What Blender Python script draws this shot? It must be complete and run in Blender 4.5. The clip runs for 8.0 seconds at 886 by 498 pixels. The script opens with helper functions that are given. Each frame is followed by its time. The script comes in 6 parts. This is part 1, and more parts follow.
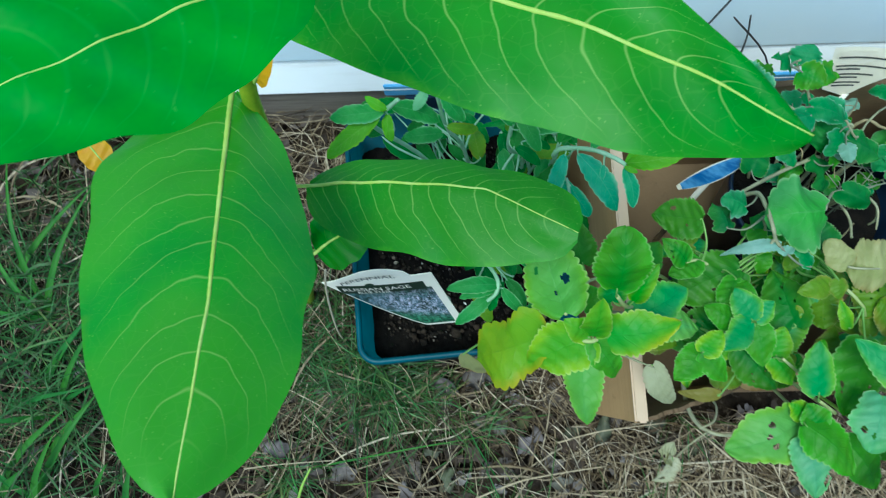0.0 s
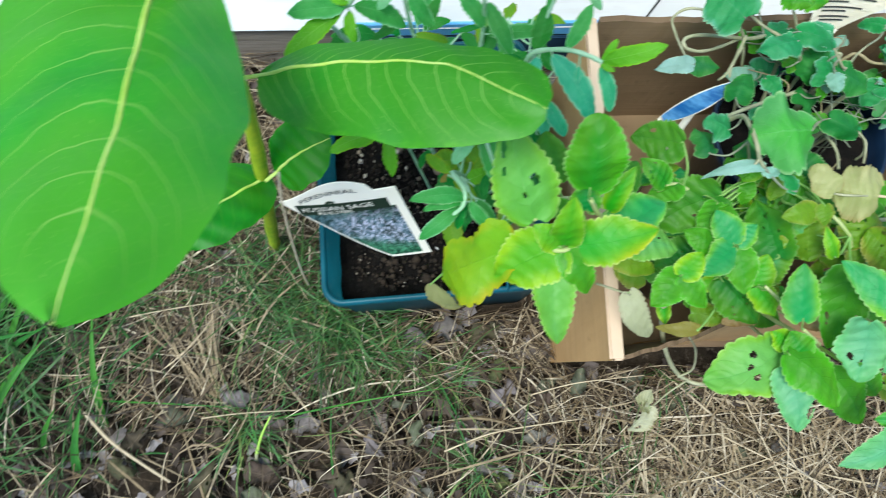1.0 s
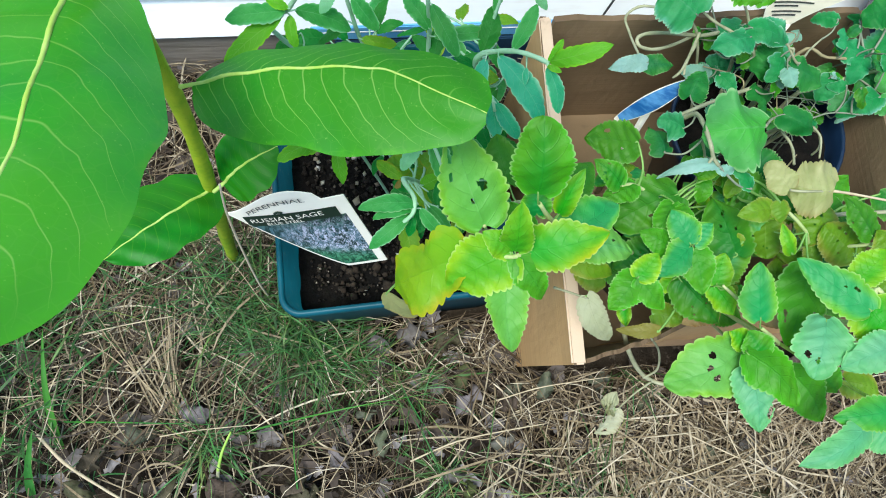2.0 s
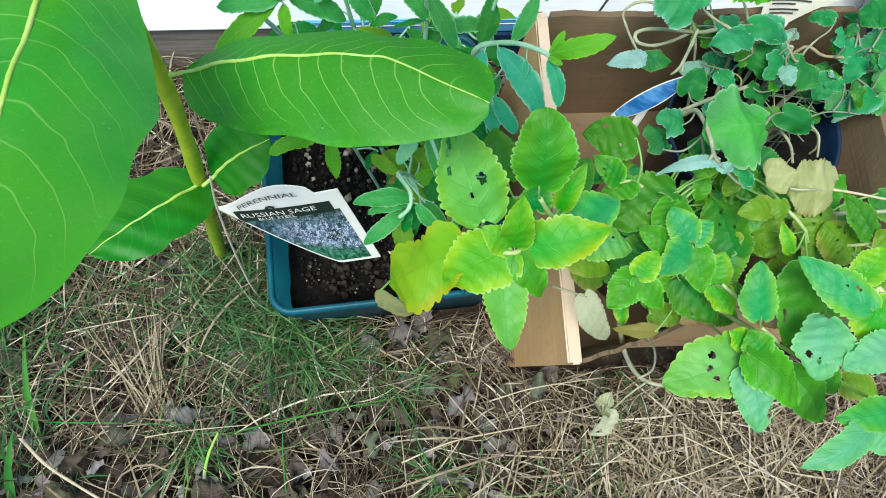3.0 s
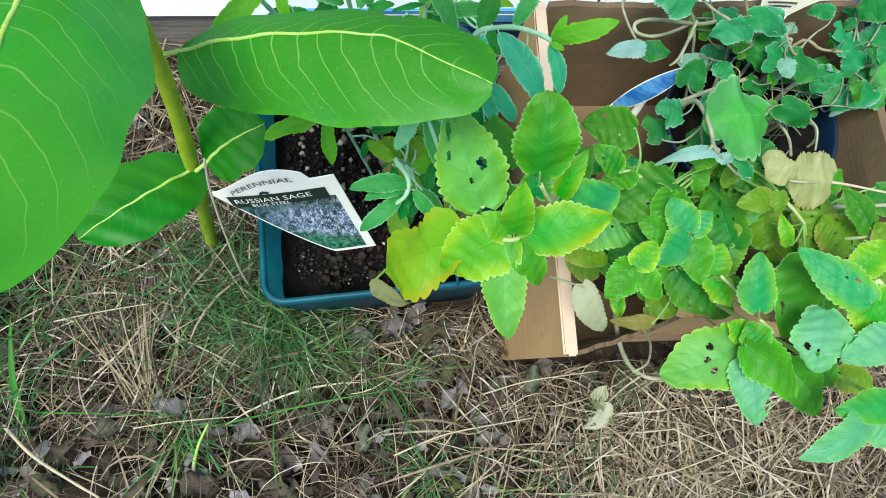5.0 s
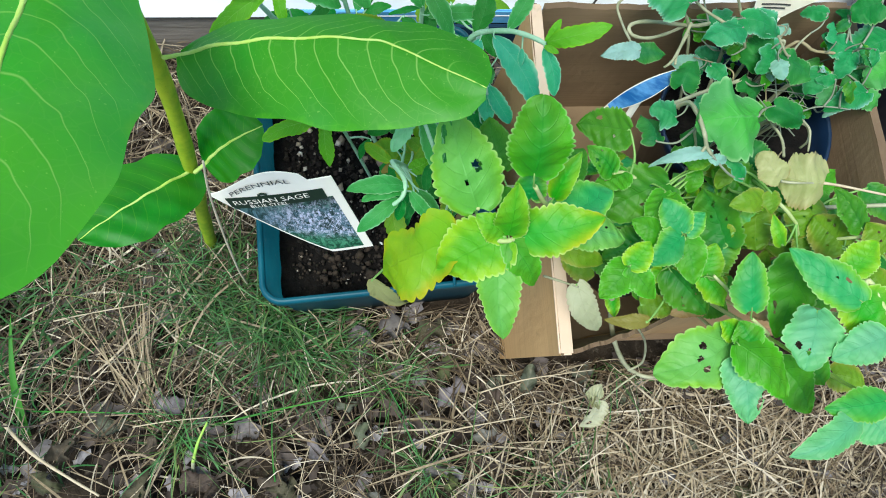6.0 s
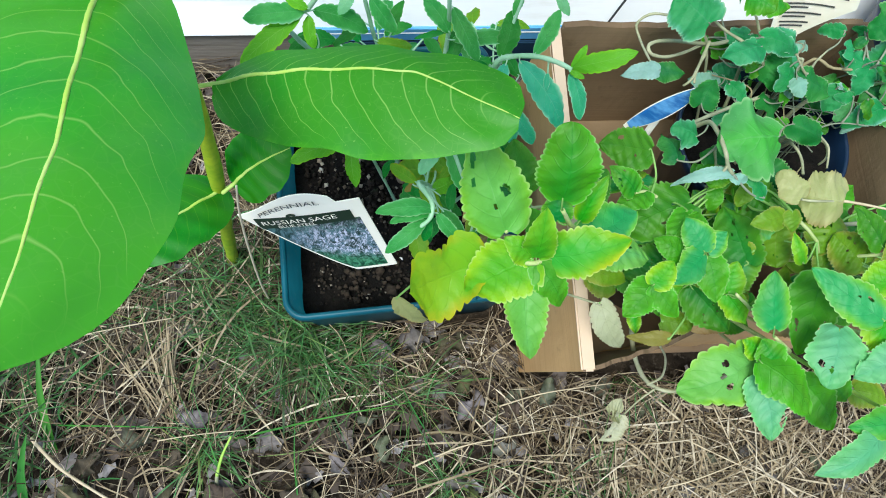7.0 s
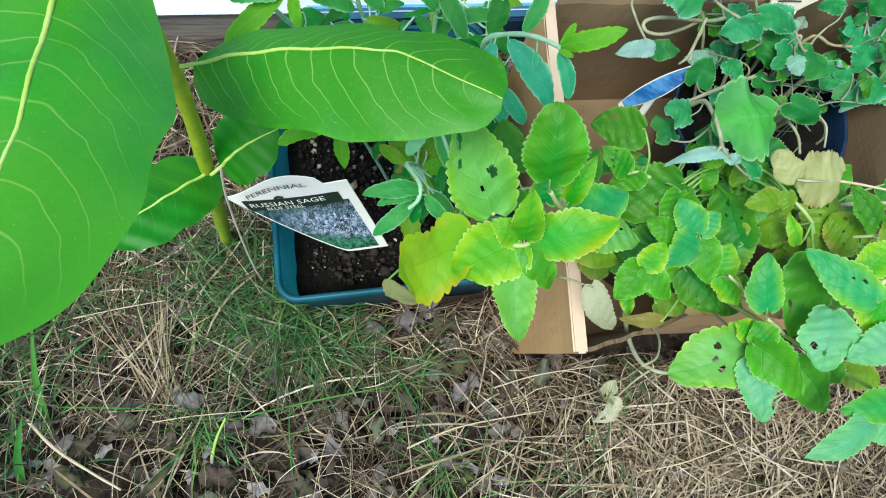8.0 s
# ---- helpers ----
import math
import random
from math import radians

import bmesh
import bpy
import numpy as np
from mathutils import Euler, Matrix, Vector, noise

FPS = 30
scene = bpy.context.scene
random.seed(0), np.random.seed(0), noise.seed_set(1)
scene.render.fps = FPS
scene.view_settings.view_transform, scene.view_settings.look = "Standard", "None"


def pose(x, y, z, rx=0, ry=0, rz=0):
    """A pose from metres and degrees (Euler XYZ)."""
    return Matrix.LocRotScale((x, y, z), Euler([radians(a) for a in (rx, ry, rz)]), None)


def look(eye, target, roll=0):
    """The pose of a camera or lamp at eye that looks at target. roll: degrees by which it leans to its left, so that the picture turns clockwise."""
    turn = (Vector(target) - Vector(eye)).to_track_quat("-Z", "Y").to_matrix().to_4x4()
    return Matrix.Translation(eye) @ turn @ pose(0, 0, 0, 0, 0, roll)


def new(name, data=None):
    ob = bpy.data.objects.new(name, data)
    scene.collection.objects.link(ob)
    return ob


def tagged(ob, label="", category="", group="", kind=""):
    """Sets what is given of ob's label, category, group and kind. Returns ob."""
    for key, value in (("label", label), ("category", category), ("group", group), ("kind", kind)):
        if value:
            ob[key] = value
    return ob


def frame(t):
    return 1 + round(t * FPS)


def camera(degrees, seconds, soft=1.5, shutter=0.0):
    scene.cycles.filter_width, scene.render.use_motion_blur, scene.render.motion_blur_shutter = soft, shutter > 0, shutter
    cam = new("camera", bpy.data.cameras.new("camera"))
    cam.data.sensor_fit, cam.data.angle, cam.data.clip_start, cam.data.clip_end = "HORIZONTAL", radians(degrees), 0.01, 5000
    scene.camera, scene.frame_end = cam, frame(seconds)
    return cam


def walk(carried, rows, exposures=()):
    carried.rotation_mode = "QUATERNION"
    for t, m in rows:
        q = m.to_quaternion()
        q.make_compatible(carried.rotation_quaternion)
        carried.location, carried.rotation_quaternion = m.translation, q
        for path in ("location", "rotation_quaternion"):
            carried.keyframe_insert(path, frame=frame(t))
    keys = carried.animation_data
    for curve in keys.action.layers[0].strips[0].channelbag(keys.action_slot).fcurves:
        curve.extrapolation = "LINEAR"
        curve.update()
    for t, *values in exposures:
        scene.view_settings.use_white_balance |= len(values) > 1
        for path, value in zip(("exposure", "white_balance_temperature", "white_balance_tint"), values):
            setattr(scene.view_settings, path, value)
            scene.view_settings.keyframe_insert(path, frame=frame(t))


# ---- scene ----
cam = camera(63.6, 8.0, 1.0, 0.5)
PATH = [
    (0, (0.168, 0.2119, 0.6892), (0.1273, 0.7706, -1.2307), -5.54),
    (0.2, (0.1658, 0.2066, 0.6873), (0.0959, 0.8025, -1.2206), -8.17),
    (0.4, (0.1665, 0.2031, 0.681), (0.0539, 0.7978, -1.2252), -13.07),
    (0.5, (0.1639, 0.1934, 0.6736), (0.063, 0.7653, -1.2402), -11.72),
    (0.6, (0.1669, 0.1816, 0.6642), (0.0643, 0.7354, -1.2549), -11.85),
    (0.8, (0.1638, 0.1611, 0.6522), (0.1719, 0.7385, -1.2627), 1.11),
    (1, (0.179, 0.17, 0.648), (0.178, 0.734, -1.271), -0.7),
    (1.5, (0.196, 0.176, 0.645), (0.226, 0.74, -1.274), 0.5),
    (3, (0.189, 0.176, 0.63), (0.286, 0.744, -1.285), 7.4),
    (3.5, (0.189, 0.177, 0.632), (0.292, 0.744, -1.284), 7.9),
    (4, (0.185, 0.174, 0.625), (0.286, 0.73, -1.293), 8.0),
    (5.5, (0.185, 0.172, 0.623), (0.32, 0.737, -1.29), 11.7),
    (6, (0.186, 0.172, 0.628), (0.316, 0.73, -1.289), 11.2),
    (6.5, (0.181, 0.174, 0.632), (0.306, 0.739, -1.282), 10.3),
    (7, (0.175, 0.179, 0.636), (0.287, 0.75, -1.278), 9.1),
    (7.5, (0.18, 0.18, 0.636), (0.291, 0.725, -1.285), 9.6),
    (8, (0.184, 0.181, 0.633), (0.281, 0.698, -1.297), 8.5),
]
walk(cam, [(t, look(eye, target, roll)) for t, eye, target, roll in PATH], ((0.0, 0.52, 5400.0, -7.0), (0.5, 0.80, 6000.0, -5.0), (1.0, 1.05, 6000.0, 5.0), (8.0, 1.05, 6000.0, 5.0)))

# ---- light ----
world = bpy.data.worlds.new("sky")
scene.world = world
world.use_nodes = True
wn = world.node_tree
sky = wn.nodes.new("ShaderNodeTexSky")
sky.sky_type = 'NISHITA'
sky.sun_disc = False
sky.sun_elevation = radians(67)
sky.sun_rotation = radians(-147)
wn.links.new(sky.outputs[0], wn.nodes["Background"].inputs[0])
wn.nodes["Background"].inputs[1].default_value = 0.10
sun = new("sun", bpy.data.lights.new("sun", 'SUN'))
sun.data.energy = 2.4
sun.data.angle = radians(25)
sun.data.color = (1.0, 0.95, 0.86)
sun.matrix_world = look((-0.78, -1.25, 4.8), (0.3, 0.3, 0.0))

# ---- materials ----


class Mat:
    """A small node-material builder."""

    def __init__(self, name, rough=0.7, spec=0.35):
        self.m = bpy.data.materials.new(name)
        self.m.use_nodes = True
        self.t = self.m.node_tree
        self.p = self.t.nodes["Principled BSDF"]
        self.p.inputs["Roughness"].default_value = rough
        self.p.inputs["Specular IOR Level"].default_value = spec

    def node(self, kind, *ins, operation="", use_clamp=False, data_type="", blend_type="", feature=""):
        n = self.t.nodes.new(kind)
        if operation:
            n.operation, n.use_clamp = operation, use_clamp
        if data_type:
            n.data_type, n.blend_type = data_type, blend_type
        if feature:
            n.feature = feature
        for i, v in enumerate(ins):
            if v is not None:
                self.put(n.inputs[i], v)
        return n

    def put(self, socket, v):
        if isinstance(v, bpy.types.NodeSocket):
            self.t.links.new(v, socket)
        elif isinstance(v, tuple) and len(v) == 3 and socket.type == 'RGBA':
            socket.default_value = (*v, 1)
        else:
            socket.default_value = v

    def math(self, op, a, b=0.0, c=0.0, clamp=False):
        return self.node("ShaderNodeMath", a, b, c, operation=op, use_clamp=clamp).outputs[0]

    def smooth(self, v, lo, hi, a=0.0, b=1.0):
        n = self.node("ShaderNodeMapRange", v, lo, hi, a, b)
        n.interpolation_type = 'SMOOTHSTEP'
        return n.outputs[0]

    def mix(self, f, a, b, blend='MIX'):
        n = self.node("ShaderNodeMix", data_type='RGBA', blend_type=blend)
        for i, v in ((0, f), (6, a), (7, b)):
            self.put(n.inputs[i], v)
        return n.outputs[2]

    def noise(self, scale, detail=4.0, rough=0.6, coord=None, distort=0.0):
        n = self.node("ShaderNodeTexNoise")
        n.inputs["Scale"].default_value = scale
        n.inputs["Detail"].default_value = detail
        n.inputs["Roughness"].default_value = rough
        n.inputs["Distortion"].default_value = distort
        self.t.links.new(coord or self.obj(), n.inputs["Vector"])
        return n.outputs[0]

    def obj(self):
        return self.node("ShaderNodeTexCoord").outputs["Object"]

    def stretch(self, sx, sy, sz):
        n = self.node("ShaderNodeMapping", self.obj())
        n.inputs["Scale"].default_value = (sx, sy, sz)
        return n.outputs[0]

    def ramp(self, v, *stops):
        n = self.node("ShaderNodeValToRGB", v)
        e = n.color_ramp.elements
        while len(e) < len(stops):
            e.new(0.5)
        for k, (pos, col) in zip(e, stops):
            k.position, k.color = pos, (*col, 1)
        return n.outputs[0]

    def bump(self, h, strength=0.3, dist=0.001):
        n = self.node("ShaderNodeBump")
        n.inputs["Strength"].default_value = strength
        n.inputs["Distance"].default_value = dist
        self.t.links.new(h, n.inputs["Height"])
        self.t.links.new(n.outputs[0], self.p.inputs["Normal"])
        return n.outputs[0]

    def color(self, c):
        self.put(self.p.inputs["Base Color"], c)
        return self.m

    def thin(self, col, normal, share):
        """Lets part of the light pass through, as thin blades do."""
        tr = self.node("ShaderNodeBsdfTranslucent", col)
        self.t.links.new(normal, tr.inputs["Normal"])
        mx = self.node("ShaderNodeMixShader", share)
        self.t.links.new(self.p.outputs[0], mx.inputs[1])
        self.t.links.new(tr.outputs[0], mx.inputs[2])
        out = self.t.nodes["Material Output"]
        self.t.links.new(mx.outputs[0], out.inputs[0])


def rich(c, k=1.45):
    """A little deeper, with a stronger hue."""
    y = 0.25 * c[0] + 0.65 * c[1] + 0.10 * c[2]
    return tuple(min(0.85, max(0.004, 0.87 * (y + (v - y) * k))) for v in c)


def leaf_mat(name, c1, c2, vein, edge=None, veins=5.5, slope=0.34, amt=0.09, rough=0.52, spec=0.36, share=0.34, crinkle=0.34, mid=0.035, net=0.0, glow=None, edge_at=0.7, wobble=0.14, k=1.31, line_w=1.0, sweep=1.5, broad=None, spread=0.6, relief=0.16, heart=None, rim=0.0):
    m = Mat(name, rough, spec)
    c1, c2, vein, edge = rich(c1, k), rich(c2, k), rich(vein, k), edge and rich(edge, k)
    uv = m.node("ShaderNodeSeparateXYZ", m.node("ShaderNodeUVMap").outputs[0])
    u = uv.outputs[0]
    a = m.math('ABSOLUTE', m.math('MULTIPLY_ADD', uv.outputs[1], 2.0, -1.0))
    rnd = m.node("ShaderNodeObjectInfo").outputs["Random"]
    wob = m.math('MULTIPLY', m.math('SUBTRACT', m.noise(38, 2), 0.5), wobble)
    s = m.math('ADD', m.math('SUBTRACT', u, m.math('MULTIPLY', m.math('POWER', a, sweep), slope)), wob)
    gap = m.math('PINGPONG', m.math('ADD', m.math('MULTIPLY', s, veins), rnd), 0.5)
    thick = m.smooth(a, 0.0, 1.0, 0.075 * line_w, 0.03 * line_w)
    line = m.math('SUBTRACT', 1.0, m.math('DIVIDE', gap, thick, clamp=True), clamp=True)
    line = m.math('MULTIPLY', line, m.math('MULTIPLY', m.smooth(a, 0.75, 0.95, 1.0, 0.0), m.smooth(u, 0.84, 0.95, 1.0, 0.0)))
    rib = m.smooth(m.math('DIVIDE', a, m.smooth(u, 0.0, 1.0, mid * 1.5, mid * 0.6)), 0.4, 1.0, 1.0, 0.0)
    mask = m.math('MAXIMUM', m.math('MULTIPLY', line, 0.75), rib)
    web = 0.0
    if net:
        v = m.node("ShaderNodeTexVoronoi", feature='DISTANCE_TO_EDGE')
        v.inputs["Scale"].default_value = net
        m.t.links.new(m.obj(), v.inputs["Vector"])
        web = m.smooth(v.outputs["Distance"], 0.0, 0.05, 0.055, 0.0)
    blot = m.noise(45, 5, 0.65)
    col = m.mix(m.smooth(blot, 0.3, 0.7), c1, c2)
    wide = m.smooth(m.math('ADD', m.noise(13, 2), m.math('MULTIPLY', m.math('SUBTRACT', rnd, 0.5), 0.25)), 0.40, 0.62)
    col = m.mix(m.math('MULTIPLY', wide, spread), col, rich(broad, k) if broad else m.mix(0.5, c2, (0.13, 0.42, 0.02)))
    col = m.mix(m.smooth(rnd, 0.0, 1.0, 0.0, 0.45), col, m.mix(0.5, c1, (0.10, 0.22, 0.02)))
    if edge:
        at = m.math('ADD', a, m.math('MULTIPLY', m.math('SUBTRACT', m.noise(90, 3), 0.5), 0.5))
        col = m.mix(m.math('MULTIPLY', m.smooth(at, edge_at, 1.1), m.smooth(m.noise(28, 2), 0.34, 0.60, 0.15, 1.0)), col, edge)
    if heart:
        core = m.math('ADD', m.math('ADD', a, m.math('MULTIPLY', u, 0.7)), m.math('MULTIPLY', m.math('SUBTRACT', m.noise(60, 3), 0.5), 1.1))
        col = m.mix(m.math('MULTIPLY', m.smooth(core, 0.25, 1.15, 1.0, 0.0), m.smooth(rnd, 0.0, 1.0, 0.15, 0.75)), col, rich(heart, k))
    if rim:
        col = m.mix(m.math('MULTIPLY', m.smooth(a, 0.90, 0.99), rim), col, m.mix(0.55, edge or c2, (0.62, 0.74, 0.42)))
    spots = m.smooth(m.noise(800, 1), 0.70, 0.78)
    col = m.mix(m.math('MULTIPLY', spots, 0.22), col, vein)
    col = m.mix(m.math('MULTIPLY', m.math('MAXIMUM', mask, web), amt), col, vein)
    m.color(col)
    h = m.math('ADD', m.math('MULTIPLY', m.noise(260, 3), crinkle), m.math('MULTIPLY', mask, -relief))
    h = m.math('ADD', h, m.math('MULTIPLY', m.math('POWER', gap, 0.6), crinkle * 0.2))
    h = m.math('ADD', h, m.math('MULTIPLY', m.noise(110, 2), crinkle * 2.0))
    n = m.bump(h, 0.65, 0.0015)
    back = m.mix(1.0, col, glow or (1.0, 1.0, 0.45), 'MULTIPLY')
    m.thin(back, n, share)
    return m.m


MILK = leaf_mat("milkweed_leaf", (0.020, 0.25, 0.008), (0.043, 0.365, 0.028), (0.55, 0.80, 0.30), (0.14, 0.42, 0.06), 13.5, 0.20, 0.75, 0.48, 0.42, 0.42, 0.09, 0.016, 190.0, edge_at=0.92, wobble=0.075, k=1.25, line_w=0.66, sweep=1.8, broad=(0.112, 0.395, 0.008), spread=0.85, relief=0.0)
# Lightened copy for the broad near leaf: haze and sky sheen put in the colour.
MILK_NEAR = leaf_mat("lightened_milkweed_leaf", (0.068, 0.42, 0.032), (0.112, 0.55, 0.060), (0.55, 0.80, 0.30), (0.14, 0.42, 0.06), 13.5, 0.20, 0.62, 0.44, 0.75, 0.42, 0.09, 0.016, 190.0, edge_at=0.92, wobble=0.075, k=1.25, line_w=0.66, sweep=1.8, broad=(0.185, 0.57, 0.030), spread=0.85, relief=0.0)
MILK_TOP = leaf_mat("young_milkweed_leaf", (0.035, 0.30, 0.020), (0.065, 0.42, 0.045), (0.30, 0.62, 0.20), None, 11.0, 0.20, 0.16, 0.48, 0.42, 0.42, 0.05, 0.016, k=1.2, line_w=1.6, wobble=0.075, sweep=1.8, broad=(0.12, 0.42, 0.05), relief=0.0)
# Darker copy for the low leaves: shade from the leaf above is in the colour.
MILK_LOW = leaf_mat("shade_tinted_milkweed_leaf", (0.021, 0.19, 0.009), (0.046, 0.30, 0.015), (0.24, 0.50, 0.10), (0.10, 0.36, 0.03), 11.0, 0.20, 0.45, 0.48, 0.36, 0.42, 0.07, 0.02, 170.0, edge_at=0.85, wobble=0.09, k=1.25, line_w=0.7, sweep=1.8, broad=(0.080, 0.27, 0.008), relief=0.0)
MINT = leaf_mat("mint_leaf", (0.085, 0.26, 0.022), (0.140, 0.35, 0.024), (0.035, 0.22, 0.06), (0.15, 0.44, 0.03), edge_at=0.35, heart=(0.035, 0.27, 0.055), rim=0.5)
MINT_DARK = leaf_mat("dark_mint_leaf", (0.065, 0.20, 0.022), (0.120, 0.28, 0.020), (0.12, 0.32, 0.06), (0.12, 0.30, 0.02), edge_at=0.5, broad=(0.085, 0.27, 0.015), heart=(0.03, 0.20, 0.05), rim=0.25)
MINT_TEAL = leaf_mat("cool_mint_leaf", (0.075, 0.31, 0.115), (0.14, 0.42, 0.18), (0.06, 0.28, 0.12), (0.25, 0.50, 0.05), edge_at=0.4, broad=(0.12, 0.40, 0.05), heart=(0.05, 0.33, 0.12), rim=0.5)
PALE = leaf_mat("pale_mint_leaf", (0.20, 0.43, 0.12), (0.26, 0.51, 0.18), (0.15, 0.40, 0.12), (0.30, 0.54, 0.08), edge_at=0.6, broad=(0.19, 0.45, 0.07), heart=(0.14, 0.42, 0.22), rim=0.5)
PALE_TEAL = leaf_mat("pale_cool_mint_leaf", (0.19, 0.43, 0.23), (0.28, 0.53, 0.33), (0.12, 0.38, 0.22), (0.22, 0.52, 0.22), edge_at=0.6, broad=(0.20, 0.50, 0.20), heart=(0.14, 0.42, 0.30), rim=0.5)
LIME = leaf_mat("lime_leaf", (0.12, 0.37, 0.035), (0.25, 0.49, 0.030), (0.07, 0.34, 0.07), (0.42, 0.62, 0.02), edge_at=0.25, heart=(0.06, 0.36, 0.05), rim=0.5)
PEACH = leaf_mat("peach_dead_leaf", (0.46, 0.28, 0.15), (0.55, 0.36, 0.21), (0.50, 0.36, 0.22), (0.38, 0.22, 0.10), broad=(0.48, 0.36, 0.18), k=1.15)
LIME_YELLOW = leaf_mat("lime_yellow_leaf", (0.15, 0.41, 0.030), (0.30, 0.54, 0.02), (0.12, 0.38, 0.04), (0.56, 0.60, 0.02), edge_at=0.3, broad=(0.10, 0.42, 0.05), heart=(0.05, 0.36, 0.10), rim=0.5)
LIME_OLD = leaf_mat("yellowing_leaf", (0.24, 0.42, 0.012), (0.34, 0.50, 0.015), (0.20, 0.40, 0.03), (0.48, 0.45, 0.03), edge_at=0.62, broad=(0.20, 0.48, 0.03))
DULL = leaf_mat("dull_leaf", (0.14, 0.28, 0.045), (0.24, 0.36, 0.07), (0.32, 0.42, 0.15), (0.32, 0.33, 0.10), edge_at=0.5, broad=(0.20, 0.36, 0.08), rim=0.3)
CREAM = leaf_mat("cream_leaf", (0.54, 0.54, 0.34), (0.66, 0.65, 0.47), (0.48, 0.46, 0.30), (0.46, 0.43, 0.27), broad=(0.55, 0.56, 0.34), k=1.0)
STRAWLEAF = leaf_mat("withered_leaf", (0.24, 0.20, 0.07), (0.36, 0.30, 0.12), (0.42, 0.36, 0.18), (0.2, 0.13, 0.05), broad=(0.30, 0.24, 0.10))
DRYLEAF = leaf_mat("faded_leaf", (0.42, 0.46, 0.20), (0.54, 0.53, 0.28), (0.62, 0.62, 0.38), (0.42, 0.33, 0.14), edge_at=0.8, broad=(0.52, 0.46, 0.27), k=1.12)
GREY = leaf_mat("grey_green_leaf", (0.065, 0.27, 0.115), (0.125, 0.38, 0.20), (0.28, 0.48, 0.38), (0.22, 0.46, 0.36), rough=0.6, broad=(0.06, 0.34, 0.12), heart=(0.03, 0.24, 0.075), rim=0.5)
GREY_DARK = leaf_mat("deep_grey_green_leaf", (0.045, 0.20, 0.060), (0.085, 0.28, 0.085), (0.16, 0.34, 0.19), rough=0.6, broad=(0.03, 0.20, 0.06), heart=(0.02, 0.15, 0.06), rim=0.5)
GREY_PALE = leaf_mat("light_grey_green_leaf", (0.12, 0.37, 0.17), (0.20, 0.46, 0.24), (0.40, 0.60, 0.42), rough=0.6, veins=5.0, slope=0.5, broad=(0.16, 0.44, 0.12), heart=(0.13, 0.43, 0.10), rim=0.5)
SILVER = leaf_mat("silver_leaf_underside", (0.33, 0.51, 0.45), (0.44, 0.61, 0.57), (0.50, 0.70, 0.62), rough=0.65, broad=(0.36, 0.62, 0.52), rim=0.5)
SAGE = leaf_mat("sage_leaf", (0.085, 0.31, 0.095), (0.15, 0.42, 0.15), (0.24, 0.52, 0.26), (0.28, 0.58, 0.34), 9.0, 0.25, 0.4, 0.6, broad=(0.09, 0.38, 0.15), rim=0.6)
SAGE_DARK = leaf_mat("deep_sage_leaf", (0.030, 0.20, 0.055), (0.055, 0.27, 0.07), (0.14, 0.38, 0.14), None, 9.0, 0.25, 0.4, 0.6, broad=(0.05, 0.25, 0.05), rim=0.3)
SAGE_YOUNG = leaf_mat("young_sage_leaf", (0.18, 0.48, 0.08), (0.27, 0.58, 0.12), (0.40, 0.68, 0.25), (0.36, 0.62, 0.12), 9.0, 0.25, 0.4, 0.6)
SAGE_OLD = leaf_mat("yellowed_sage_leaf", (0.15, 0.33, 0.05), (0.25, 0.42, 0.08), (0.36, 0.48, 0.14), (0.34, 0.36, 0.05), 9.0, 0.25, 0.4, 0.6)
SAGE_TEAL = leaf_mat("cool_sage_leaf", (0.10, 0.42, 0.30), (0.19, 0.56, 0.43), (0.30, 0.62, 0.46), (0.42, 0.70, 0.56), 9.0, 0.25, 0.4, 0.6, broad=(0.10, 0.42, 0.18), rim=0.6)
SAGE_SILVER = leaf_mat("silver_sage_leaf", (0.24, 0.54, 0.30), (0.36, 0.64, 0.42), (0.46, 0.70, 0.50), None, 9.0, 0.25, 0.4, 0.65, broad=(0.30, 0.60, 0.34))
YELLOW = leaf_mat("yellow_milkweed_leaf", (0.70, 0.40, 0.03), (0.78, 0.52, 0.06), (0.8, 0.6, 0.15), amt=0.03, relief=0.05, crinkle=0.15, broad=(0.76, 0.46, 0.03))
GRASSLEAF = leaf_mat("broad_grass_leaf", (0.055, 0.18, 0.055), (0.09, 0.24, 0.08), (0.14, 0.33, 0.12), None, 0.5, 0.0, 0.25, crinkle=0.2)


def stalk_mat(name, c1, c2, rough=0.55, share=0.0):
    m = Mat(name, rough)
    c = m.mix(m.smooth(m.noise(70, 4), 0.3, 0.7), c1, c2)
    c = m.mix(m.math('MULTIPLY', m.smooth(m.noise(600, 2), 0.6, 0.75), 0.3), c, tuple(v * 0.5 for v in c1))
    m.bump(m.noise(500, 3), 0.25, 0.0006)
    return m.color(c)


MILK_STEM = stalk_mat("milkweed_stem", (0.20, 0.34, 0.012), (0.38, 0.46, 0.02))
MILK_RIB = stalk_mat("milkweed_midrib", (0.36, 0.54, 0.07), (0.46, 0.62, 0.16), 0.6)
SAGE_STEM = stalk_mat("sage_stem", (0.24, 0.46, 0.26), (0.38, 0.60, 0.40))
PALE_STEM = stalk_mat("pale_stem", (0.34, 0.44, 0.14), (0.46, 0.50, 0.24))
LEAF_STALK = stalk_mat("leaf_stalk", (0.14, 0.30, 0.06), (0.22, 0.40, 0.10))
LIME_STEM = stalk_mat("lime_stem", (0.25, 0.46, 0.06), (0.36, 0.54, 0.10))
CREAM_STEM = stalk_mat("cream_stem", (0.25, 0.26, 0.15), (0.38, 0.38, 0.24))
GREY_STEM = stalk_mat("grey_stem", (0.16, 0.19, 0.13), (0.24, 0.27, 0.19))
